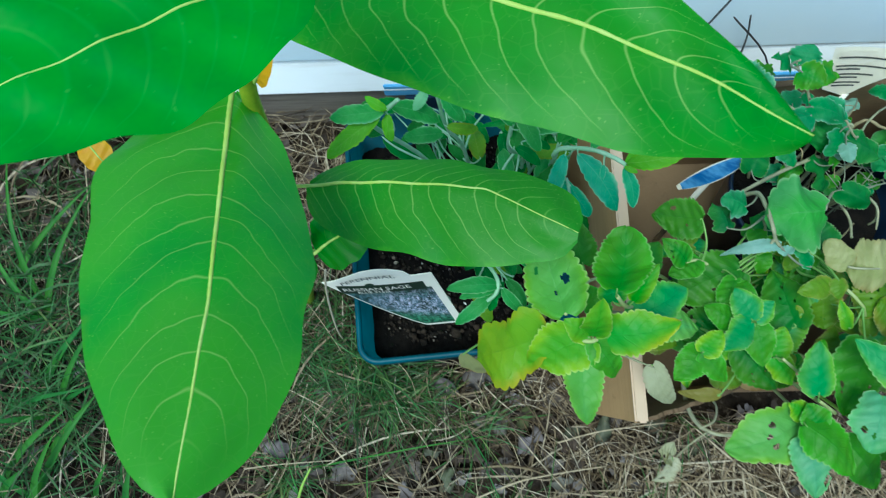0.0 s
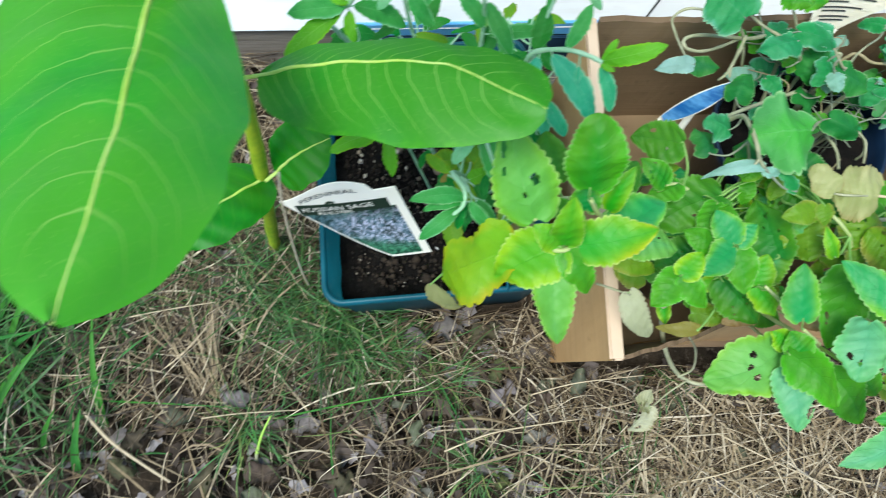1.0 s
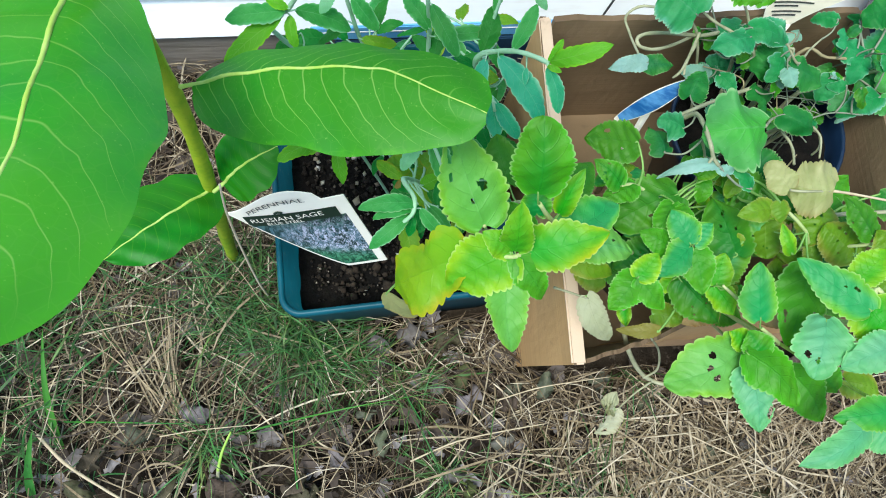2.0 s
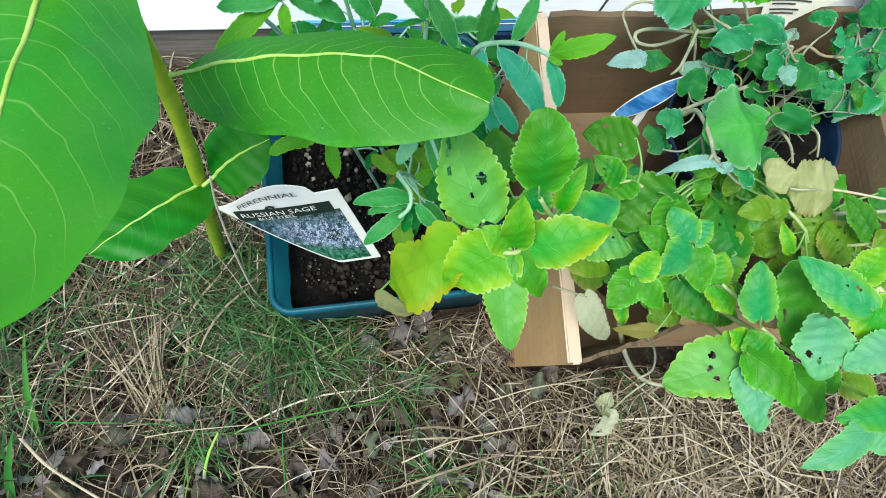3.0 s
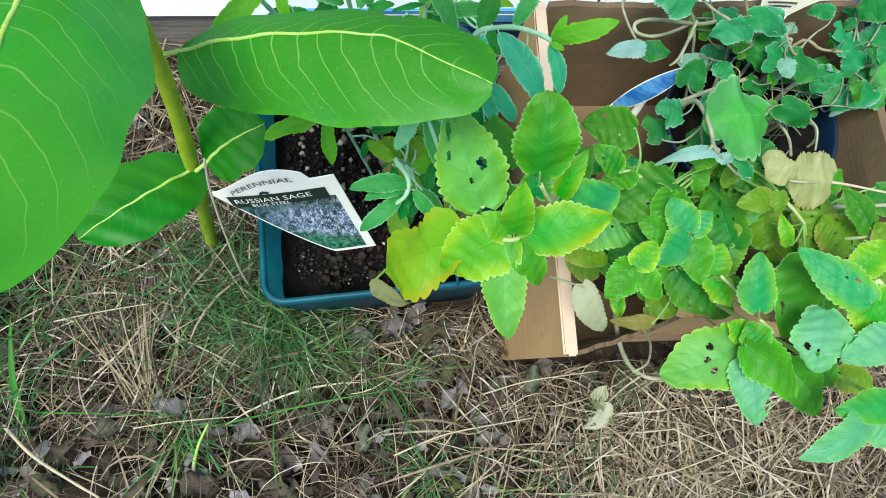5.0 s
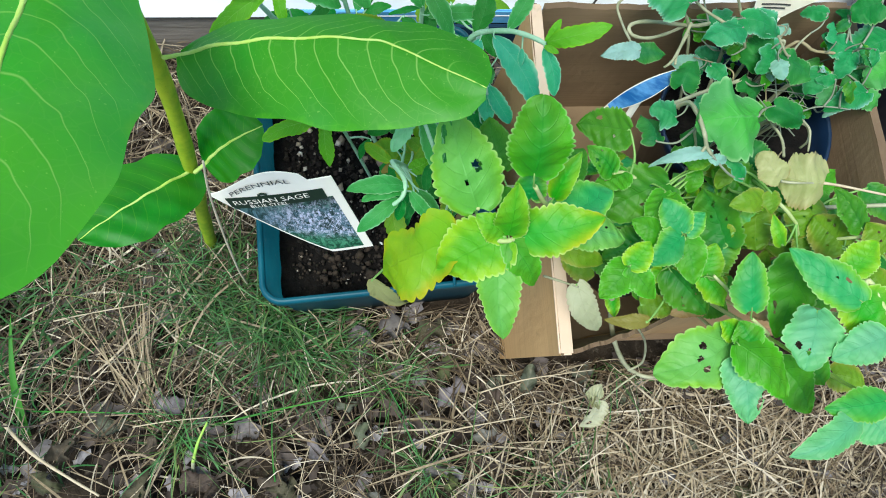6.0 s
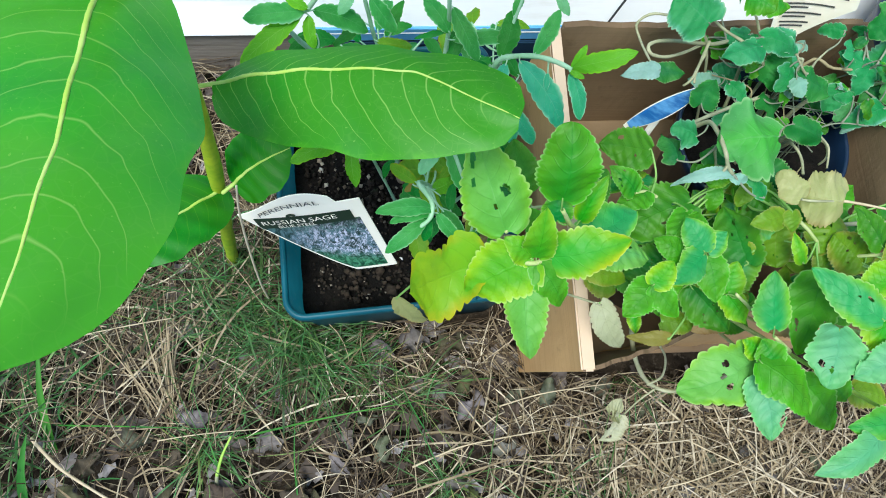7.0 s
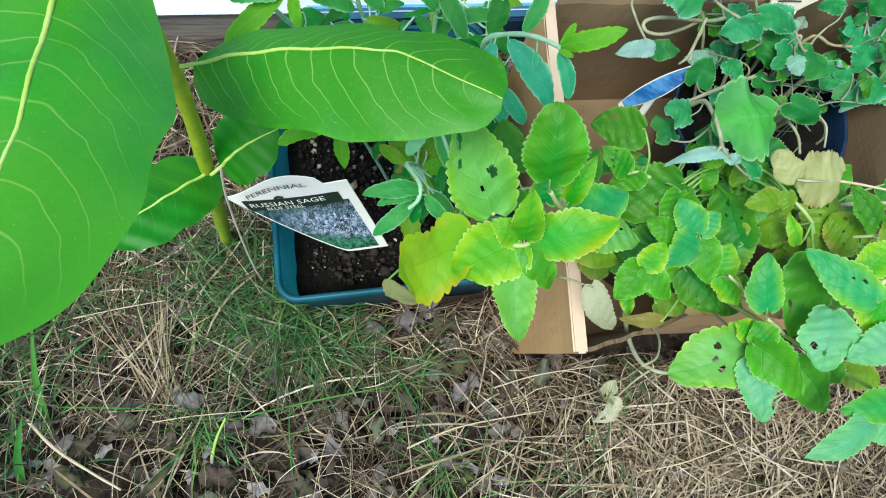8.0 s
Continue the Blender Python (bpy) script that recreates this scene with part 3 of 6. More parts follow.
box_bm(bm, 0.12, 4.0, WALL - 0.0165, WALL - 0.0125, -0.02, 0.051, 0.001)
part("navy_strip", bm, NAVY, house, "added dark navy strip for the shadowed gap at the wall foot", False)
row = 0
while row < 23:
    z0 = 0.103 + row * 0.112
    bm = bmesh.new()
    box_bm(bm, -4, 5, WALL + 0.001, WALL + 0.013, z0, z0 + 0.125, 0.002)
    for v in bm.verts:
        v.co.y += 0.012 * (v.co.z - z0) / 0.125 - 0.004
    part("siding_board", bm, PALEBLUE, house, smooth=False)
    row += 1

# ---- teal pot with its soil ----


def ring(hx, hy, r, n=6):
    pts = []
    for cx, cy, a0 in ((1, 1, 0), (-1, 1, 90), (-1, -1, 180), (1, -1, 270)):
        for k in range(n + 1):
            a = radians(a0 + 90 * k / n)
            pts.append((cx * (hx - r) + r * math.cos(a), cy * (hy - r) + r * math.sin(a)))
    return pts


def loft(bm, levels, close_bottom=True):
    """Rounded-square levels (half width, half depth, corner, height) joined into a shell."""
    loops = []
    for hx, hy, r, z in levels:
        loops.append([bm.verts.new((x, y, z)) for x, y in ring(hx, hy, r)])
    for a, b in zip(loops, loops[1:]):
        for i in range(len(a)):
            bm.faces.new((a[i], a[(i + 1) % len(a)], b[(i + 1) % len(a)], b[i]))
    if close_bottom:
        bm.faces.new(loops[0][::-1])
        bm.faces.new(loops[-1])


def crumbs(name, mat, place, size, count, seed, label, category):
    """Loose grains strewn over a patch given by place(rng)."""
    rng = random.Random(seed)
    verts, faces = [], []
    for _ in range(count):
        x, y, z = place(rng)
        s = size * math.exp(rng.gauss(0, 0.4))
        turn = Euler([rng.uniform(0, 6) for _ in range(3)]).to_matrix()
        o = len(verts)
        for c in ((1, 0, 0), (-1, 0, 0), (0, 1, 0), (0, -1, 0), (0, 0, 1), (0, 0, -1)):
            verts.append(Vector((x, y, z)) + turn @ (Vector(c) * s * rng.uniform(0.6, 1.1)))
        for f in ((0, 2, 4), (2, 1, 4), (1, 3, 4), (3, 0, 4), (2, 0, 5), (1, 2, 5), (3, 1, 5), (0, 3, 5)):
            faces.append([o + i for i in f])
    me = bpy.data.meshes.new(name)
    me.from_pydata(verts, [], faces)
    me.polygons.foreach_set("use_smooth", [True] * len(faces))
    me.materials.append(mat)
    return tagged(new(name, me), label, category, kind="stuff")


PX, PY, PRIM = 0.168, 0.4045, 0.102
PTURN = 4.4
pot = root("nursery_pot", (PX, PY, 0), "square teal plastic nursery pot standing on dry grass", "plant pot")
HX, HY = 0.092, 0.112
bm = bmesh.new()
loft(bm, [(HX - 0.010, HY - 0.010, 0.014, 0.0), (HX - 0.003, HY - 0.003, 0.014, PRIM - 0.016), (HX - 0.002, HY - 0.002, 0.014, PRIM - 0.004), (HX - 0.004, HY - 0.004, 0.013, PRIM - 0.004), (HX - 0.012, HY - 0.012, 0.012, 0.012)])
body = part("body", bm, TEAL, pot)
bm = bmesh.new()
loft(bm, [(HX - 0.0015, HY - 0.0015, 0.014, PRIM - 0.014), (HX + 0.0005, HY + 0.0005, 0.016, PRIM - 0.013), (HX + 0.001, HY + 0.001, 0.017, PRIM - 0.002), (HX - 0.0005, HY - 0.0005, 0.016, PRIM), (HX - 0.003, HY - 0.003, 0.014, PRIM - 0.0005), (HX - 0.0038, HY - 0.0038, 0.013, PRIM - 0.004)], False)
rim = part("rim", bm, TEAL, pot, "rolled teal rim")
bm = bmesh.new()
for x0, x1, y0, y1 in ((0.012, 0.014, -HY - 0.001, -HY + 0.012), (0.052, 0.054, -HY - 0.001, -HY + 0.012), (0.012, 0.054, -HY + 0.010, -HY + 0.012)):
    box_bm(bm, x0, x1, y0, y1, PRIM - 0.001, PRIM + 0.003, 0.0006)
clip = part("label_slot", bm, TEAL, pot, "raised label slot on the rim")
for one in (body, rim, clip):
    one.matrix_parent_inverse = Matrix.Identity(4)
pot.rotation_euler = (0, 0, radians(PTURN))
pot_m = Matrix.Translation((PX, PY, 0)) @ Matrix.Rotation(radians(PTURN), 4, 'Z')

bm = bmesh.new()
bmesh.ops.create_grid(bm, x_segments=70, y_segments=80, size=1.0)
for v in bm.verts:
    x, y = v.co.x * (HX - 0.0085), v.co.y * (HY - 0.0085)
    h = 0.050 + 0.006 * noise.noise((x * 40, y * 40, 3)) + 0.0035 * noise.noise((x * 160, y * 160, 5)) + 0.022 * max(0, 1 - math.hypot(x, y) / 0.09)
    v.co = pot_m @ Vector((x, y, h))
tagged(link("potting_soil", bm, MIX), "dark moist potting soil filling the teal pot", "soil", kind="stuff")


def on_soil(rng):
    x, y = rng.uniform(-1, 1) * (HX - 0.019), rng.uniform(-1, 1) * (HY - 0.020)
    return pot_m @ Vector((x, y, 0.0525 + 0.022 * max(0, 1 - math.hypot(x, y) / 0.09)))


crumbs("perlite_grains", PERLITE, on_soil, 0.0013, 170, 3, "white perlite grains on the dark soil", "perlite")
crumbs("bark_crumbs", CRUMB, on_soil, 0.0017, 1800, 4, "dark brown bark crumbs on the soil", "bark")


def on_front_soil(rng):
    return pot_m @ Vector((rng.uniform(-0.05, 0.05), rng.uniform(-0.088, -0.04), 0.060))


crumbs("soil_clods", CLOD, on_front_soil, 0.0036, 40, 6, "brown clods of soil in the teal pot", "soil")


def on_back_soil(rng):
    return pot_m @ Vector((rng.uniform(-0.065, 0.01), rng.uniform(-0.03, 0.05), 0.072))


crumbs("gravel_chips", CHIP, on_back_soil, 0.0036, 55, 8, "pale chips lying on the potting soil", "gravel")

# ---- plant tag of the sage ----
T_BR, T_TR, T_L = Vector((0.171, 0.305, 0.182)), Vector((0.152, 0.320, 0.262)), Vector((0.079, 0.324, 0.232))
T_UP, T_EX = T_TR - T_BR, T_TR - T_L
T_N = T_EX.cross(T_UP).normalized()


def low_edge(s):
    return 0.97 * max(0.0, 1 - (s + 0.02) / 0.66) ** 1.15


def high_edge(s):
    return 1.0 + (0.19 * math.sin(math.pi * min(max((s - 0.02) / 0.90, 0.0), 1.0) ** 1.35) if s < 0.80 else 0.03)


def on_tag(s, r, lift=0.0):
    """The place on the bent card: s across, r up."""
    p = T_BR - T_EX * (1 - s) + T_UP * r
    bow = 0.0015 * math.sin(math.pi * s)
    return p + T_N * (lift + bow)


def tag_panel(name, mat, parent, s0, s1, lo, hi, lift, thick, label=""):
    bm = bmesh.new()
    ns, nr = 28, 10
    front, back = [], []
    for i in range(ns + 1):
        s = s0 + (s1 - s0) * i / ns
        a, b = lo(s), hi(s)
        front.append([bm.verts.new(on_tag(s, a + (b - a) * j / nr, lift)) for j in range(nr + 1)])
        back.append([bm.verts.new(on_tag(s, a + (b - a) * j / nr, lift - thick)) for j in range(nr + 1)])
    for i in range(ns):
        for j in range(nr):
            bm.faces.new((front[i][j], front[i + 1][j], front[i + 1][j + 1], front[i][j + 1]))
            bm.faces.new((back[i][j], back[i][j + 1], back[i + 1][j + 1], back[i + 1][j]))
        bm.faces.new((front[i][0], back[i][0], back[i + 1][0], front[i + 1][0]))
        bm.faces.new((front[i][nr], front[i + 1][nr], back[i + 1][nr], back[i][nr]))
    for j in range(nr):
        bm.faces.new((front[0][j], front[0][j + 1], back[0][j + 1], back[0][j]))
        bm.faces.new((front[ns][j], back[ns][j], back[ns][j + 1], front[ns][j + 1]))
    return part(name, bm, mat, parent, label, False)


def lettering(text, mat, parent, s0, s1, r0, r1, rise=0.0, slope=0.0, lift=0.0012, name="lettering"):
    """Words laid onto the bent card between s0 and s1, r0 and r1; rise bows the line upwards."""
    cu = bpy.data.curves.new("words", 'FONT')
    cu.body = text
    cu.size = 1.0
    cu.resolution_u = 2
    ob = new("words", cu)
    me = bpy.data.meshes.new_from_object(ob.evaluated_get(bpy.context.evaluated_depsgraph_get()))
    bpy.data.objects.remove(ob)
    xs = [v.co.x for v in me.vertices]
    ys = [v.co.y for v in me.vertices]
    x0, x1, y0, y1 = min(xs), max(xs), min(ys), max(ys)
    for v in me.vertices:
        t = (v.co.x - x0) / (x1 - x0)
        s = s0 + (s1 - s0) * t
        v.co = on_tag(s, r0 + (r1 - r0) * (v.co.y - y0) / (y1 - y0) + rise * math.sin(math.pi * t) + slope * t, lift)
    me.name = name
    me.materials.clear()
    me.materials.append(mat)
    ob = new(name, me)
    ob.parent = parent
    ob.matrix_parent_inverse = parent.matrix_world.inverted()
    return ob


tag = root("plant_tag", (0.165, 0.318, 0.075), "glossy white plant tag with a flower photo in potting soil", "plant tag")
card = tag_panel("card", PAPER, tag, -0.02, 1.0, low_edge, high_edge, 0.0, 0.0006)
tag_panel("photo", PHOTO, card, 0.10, 0.93, lambda s: min(low_edge(s) + 0.045, 0.78), lambda s: max(low_edge(s) + 0.05, 0.80), 0.0004, 0.0003, "printed photo of a lavender-blue flowering bush")
tag_panel("title_band", BAND, card, 0.09, 0.89, lambda s: max(low_edge(s) + 0.03, 0.79), lambda s: 0.935 - 0.02 * s, 0.0006, 0.0003, "dark green title band")
lettering("RUSSIAN SAGE", PAPER, card, 0.14, 0.77, 0.850, 0.906, 0.0)
lettering("BLUE STEEL", PAPER, card, 0.26, 0.58, 0.800, 0.836, 0.0)
lettering("PERENNIAL", INK, card, 0.17, 0.70, 0.965, 1.015, 0.045, 0.085)
bm = bmesh.new()
tube(bm, [on_tag(0.39, 0.950, 0.001), on_tag(0.42, 0.965, 0.001), on_tag(0.46, 0.95, 0.001)], 0.0009, 5)
part("ornament", bm, BAND, card, "small printed sprig")
bm = bmesh.new()
tube(bm, [on_tag(0.86, 0.25, -0.001), on_tag(0.84, 0.02, -0.012), (0.158, 0.352, 0.050)], 0.0022, 5, 0.9)
part("stake", bm, PAPER, tag, "narrow white plastic stake")

# ---- cardboard tray box ----
BX0, BX1, BY0, BY1, BZ = 0.283, 0.545, 0.234, 0.497, 0.168
carton = root("cardboard_box", (0.41, 0.365, 0), "open brown cardboard box with a torn sagging front", "box")


def sheet(name, corners, thick, mat, ragged=0.0, label="", seed=0):
    """A bent board between four corners (low a, low b, high b, high a) with a worn top edge."""
    a, b, c, d = (Vector(v) for v in corners)
    n = (b - a).cross(d - a).normalized()
    bm = bmesh.new()
    rng = random.Random(seed)
    cols, rows = 26, 6
    sides = []
    for off in (0.0, thick):
        g = []
        for i in range(cols + 1):
            s = i / cols
            line = []
            for j in range(rows + 1):
                t = j / rows
                p = a.lerp(b, s).lerp(d.lerp(c, s), t)
                p += n * (off + 0.002 * noise.noise((s * 5, t * 3, seed)))
                if j == rows:
                    p.z += ragged * noise.noise((s * 9, 2.0, seed)) + 0.4 * ragged * noise.noise((s * 40, 2.0, seed))
                line.append(bm.verts.new(p))
            g.append(line)
        sides.append(g)
    f, k = sides
    for i in range(cols):
        for j in range(rows):
            bm.faces.new((f[i][j], f[i][j + 1], f[i + 1][j + 1], f[i + 1][j]))
            bm.faces.new((k[i][j], k[i + 1][j], k[i + 1][j + 1], k[i][j + 1]))
        bm.faces.new((f[i][rows], k[i][rows], k[i + 1][rows], f[i + 1][rows])).material_index = 1
        bm.faces.new((f[i][0], f[i + 1][0], k[i + 1][0], k[i][0]))
    for i in (0, cols):
        for j in range(rows):
            q = (f[i][j], k[i][j], k[i][j + 1], f[i][j + 1])
            bm.faces.new(q if i == 0 else q[::-1])
    return part(name, bm, (mat, CARD_RAW), carton, label, False)


FB = 0.262
bm = bmesh.new()
box_bm(bm, BX0 + 0.004, BX1 - 0.004, FB + 0.002, BY1 - 0.004, 0.006, 0.011, 0.001)
part("bottom", bm, CARD_SHADE, carton, smooth=False)
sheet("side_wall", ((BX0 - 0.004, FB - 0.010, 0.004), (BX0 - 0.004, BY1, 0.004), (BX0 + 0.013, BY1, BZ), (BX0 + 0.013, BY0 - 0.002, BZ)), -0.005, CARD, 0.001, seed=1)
sheet("side_wall", ((BX1, FB, 0.004), (BX1, BY1, 0.004), (BX1 - 0.004, BY1, BZ - 0.004), (BX1 - 0.004, BY0 + 0.03, BZ - 0.004)), 0.006, CARD_SHADE, 0.002, seed=2)
sheet("back_wall", ((BX0 + 0.011, BY1, 0.004), (BX1 - 0.006, BY1, 0.004), (BX1 - 0.006, BY1, BZ), (BX0 + 0.019, BY1, BZ)), 0.005, CARD_SHADE, 0.004, seed=3)
sheet("front_wall", ((BX0 + 0.012, FB - 0.005, 0.006), (0.346, FB + 0.002, 0.006), (0.350, 0.247, 0.153), (BX0 + 0.017, BY0 - 0.001, 0.163)), -0.003, CARD_SHADE, 0.003, "front wall bent outwards, torn along the top", 4)
sheet("front_wall", ((0.346, FB + 0.002, 0.006), (0.440, FB + 0.008, 0.006), (0.436, 0.281, 0.150), (0.350, 0.247, 0.153)), -0.003, CARD, 0.004, "front wall sagging inwards with a torn top edge", 6)
sheet("front_wall", ((0.440, FB + 0.008, 0.006), (BX1 - 0.008, FB + 0.008, 0.006), (BX1 - 0.010, 0.292, 0.148), (0.436, 0.281, 0.150)), -0.003, CARD, 0.004, "front wall sagging inwards under the leaves", 5)
bm = bmesh.new()
box_bm(bm, BX0 + 0.0068, BX0 + 0.0162, BY0 - 0.002, BY1 - 0.001, BZ - 0.002, BZ + 0.0015, 0.0012)
part("folded_edge", bm, CARD_EDGE, carton, "paler folded top edge", False)

# ---- black pots inside and beside the box ----


def round_pot(at, r, h, label):
    ob = root("black_pot", at, label, "plant pot", "black pots with the herbs")
    bm = bmesh.new()
    prof = [(r * 0.76, 0.0), (r * 0.97, h - 0.016), (r * 1.0, h - 0.015), (r * 1.02, h - 0.002), (r * 1.0, h), (r * 0.97, h - 0.002), (r * 0.94, h - 0.014), (r * 0.74, 0.008)]
    rings = [[bm.verts.new((q * math.cos(a), q * math.sin(a), zz)) for a in (2 * math.pi * k / 40 for k in range(40))] for q, zz in prof]
    for a, b in zip(rings, rings[1:]):
        for k in range(40):
            bm.faces.new((a[k], a[(k + 1) % 40], b[(k + 1) % 40], b[k]))
    bm.faces.new(rings[0][::-1])
    bm.faces.new(rings[-1])
    o = part("body", bm, BLACK, ob)
    o.matrix_parent_inverse = Matrix.Identity(4)
    bm = bmesh.new()
    bmesh.ops.create_circle(bm, cap_ends=True, segments=40, radius=r * 0.93)
    bmesh.ops.subdivide_edges(bm, edges=bm.edges[:], cuts=2, use_grid_fill=True)
    for v in bm.verts:
        v.co += Vector(at) + Vector((0, 0, h - 0.022 + 0.003 * noise.noise(v.co * 60)))
    s = link("potting_soil", bm, MIX)
    tagged(s, "dark potting soil filling a black pot", "soil", kind="stuff")
    return ob


round_pot((0.459, 0.412, 0.011), 0.067, 0.128, "black plastic nursery pot holding a trailing grey-green herb")
round_pot((0.384, 0.334, 0.011), 0.042, 0.09, "black plastic nursery pot under leafy mint-like stems")
round_pot((0.640, 0.495, 0.0), 0.072, 0.15, "black plastic nursery pot standing beside the box")


# ---- other tags ----
def bent_tag(name_label, at, along, up, bow, face, back, lens=0.0, foot=(0.0, 0.0)):
    ob = root("plant_tag", at, name_label, "plant tag")
    along, up, at = Vector(along), Vector(up), Vector(at)
    n = along.cross(up).normalized()
    for nm, mat, lift, m0, m1 in (("card", back, 0.0, 0.0, 1.0), ("printed_face", face, 0.0006, 0.06, 0.94)):
        bm = bmesh.new()
        rows = []
        for i in range(13):
            s = m0 + (m1 - m0) * i / 12
            half = 1.0 - lens * (1.0 - math.sin(math.pi * (0.06 + 0.88 * s)) ** 0.8)
            rows.append([bm.verts.new(at + along * s + up * (0.5 + half * (m0 + (m1 - m0) * j / 6 - 0.5) + (foot[0] * s / 0.35 if s < 0.35 else foot[0] + (foot[1] - foot[0]) * (s - 0.35) / 0.65) * (1 - j / 6)) + n * (lift + bow * math.sin(math.pi * s))) for j in range(7)])
        for i in range(12):
            for j in range(6):
                bm.faces.new((rows[i][j], rows[i + 1][j], rows[i + 1][j + 1], rows[i][j + 1]))
        bmesh.ops.solidify(bm, geom=bm.faces[:], thickness=0.0005)
        part(nm, bm, mat, ob, smooth=False)
    return ob, n


blue_tag, _ = bent_tag("blue and white plant tag bent among the trailing stems", (0.341, 0.402, 0.167), (0.046, 0.011, 0.035), (-0.006, 0.010, 0.006), 0.004, TAGBLUE, PAPER, 1.0)
bm = bmesh.new()
box_bm(bm, 0.358, 0.364, 0.410, 0.411, 0.012, 0.186, 0.0002)
part("stake", bm, PAPER, blue_tag)
back_tag, back_n = bent_tag("white plant tag printed with rows of small dark lines", (0.458, 0.484, 0.176), (0.062, -0.004, -0.006), (-0.003, 0.016, 0.034), -0.005, PAPER, PAPER, 0.0, (-0.22, 0.60))
for k in range(4):
    bm = bmesh.new()
    base = Vector((0.458, 0.484, 0.176)) + Vector((-0.003, 0.016, 0.034)) * (0.16 + 0.20 * k)
    for a, b in ((0.08, 0.48 + 0.13 * k), (0.10, 0.42)):
        o = Vector((-0.003, 0.016, 0.034)) * (0.0 if b > 0.43 or k == 3 else -0.08)
        q = []
        for s in np.linspace(a, b, 9):
            p = base + o + Vector((0.062, -0.004, -0.006)) * float(s) + back_n * (0.0016 - 0.005 * math.sin(math.pi * float(s)))
            q.append((bm.verts.new(p), bm.verts.new(p + Vector((-0.0001, 0.0006, 0.0012)))))
        for (a0, a1), (b0, b1) in zip(q, q[1:]):
            bm.faces.new((a0, b0, b1, a1))
    part("printed_line", bm, INK, back_tag)
bm = bmesh.new()
box_bm(bm, 0.477, 0.482, 0.4815, 0.4825, 0.02, 0.170, 0.0002)
part("stake", bm, PAPER, back_tag)

# ---- milkweed ----
milkweed = root("milkweed", (0.020, 0.362, 0), "tall young milkweed with broad green leaves growing from the lawn", "plant")
MS = [(0.020, 0.362, -0.005), (0.037, 0.357, 0.09), (0.056, 0.353, 0.19), (0.073, 0.354, 0.30), (0.079, 0.361, 0.40), (0.089, 0.363, 0.46), (0.104, 0.352, 0.51), (0.124, 0.322, 0.555), (0.145, 0.286, 0.599)]
bm = bmesh.new()
tube(bm, MS, 0.0054, 12, 0.52)
part("stem", bm, MILK_STEM, milkweed)


def milk_leaf(plant, base, tip, width, hint, cup, arch, wave, seed, fold=0.0, curl=0.0, mat=None, rib=0.0024, shape=None, kink=(0.5, 0.0)):
    bm = bmesh.new()
    mid = blade(bm, base, tip, width, hint, shape or OBLONG, 40, 16, cup, arch, wave, seed, 0, (), fold, curl, kink)
    ob = part("leaf", bm, mat or MILK, plant)
    bm = bmesh.new()
    pts = [p - n * rib * 0.15 for p, n in mid[::2]]
    tube(bm, [Vector(base) + (Vector(base) - pts[1]).normalized() * 0.010, *pts], rib, 8, 0.22)
    part("midrib", bm, MILK_RIB, ob, "pale yellow-green midrib")
    return ob


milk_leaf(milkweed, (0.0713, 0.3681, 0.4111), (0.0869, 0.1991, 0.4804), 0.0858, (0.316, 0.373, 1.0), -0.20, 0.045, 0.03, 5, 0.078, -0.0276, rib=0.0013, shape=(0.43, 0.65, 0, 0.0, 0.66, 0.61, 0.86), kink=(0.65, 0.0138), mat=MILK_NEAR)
milk_leaf(milkweed, (0.089, 0.352, 0.335), (0.222, 0.306, 0.385), 0.056, (-0.06, -0.05, 1.0), -0.05, 0.09, 0.012, 12, 0.20, 0.0, rib=0.0011, shape=(0.38, 0.42, 0, 0.0, 0.44, 0.26, 0.84), kink=(0.70, 0.067))
milk_leaf(milkweed, (0.114, 0.353, 0.505), (0.254, 0.284, 0.530), 0.056, (-0.05, -0.10, 1.0), -0.05, 0.12, 0.03, 21, 0.0, 0.0, rib=0.0013, shape=(0.42, 0.50, 0, 0.0, 0.40, 0.80, 0.86))
milk_leaf(milkweed, (0.146, 0.283, 0.600), (0.100, 0.252, 0.610), 0.0305, (0.0, -0.1, 1.0), 0.05, 0.06, 0.03, 33, rib=0.0003, mat=MILK_TOP)
milk_leaf(milkweed, (0.064, 0.366, 0.406), (-0.011, 0.442, 0.440), 0.068, (-0.1, -0.1, 1.0), 0.05, 0.10, 0.03, 41, rib=0.0017)
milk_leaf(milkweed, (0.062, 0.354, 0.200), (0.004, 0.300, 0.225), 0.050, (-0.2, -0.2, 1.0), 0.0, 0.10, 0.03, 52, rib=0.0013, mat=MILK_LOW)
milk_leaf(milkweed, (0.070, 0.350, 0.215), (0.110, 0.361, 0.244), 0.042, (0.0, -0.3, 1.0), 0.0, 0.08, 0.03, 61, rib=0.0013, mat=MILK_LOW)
milk_leaf(milkweed, (0.087, 0.361, 0.430), (0.102, 0.361, 0.462), 0.011, (-0.2, -0.6, 0.6), 0.3, 0.1, 0.0, 71, mat=YELLOW, rib=0.0010)

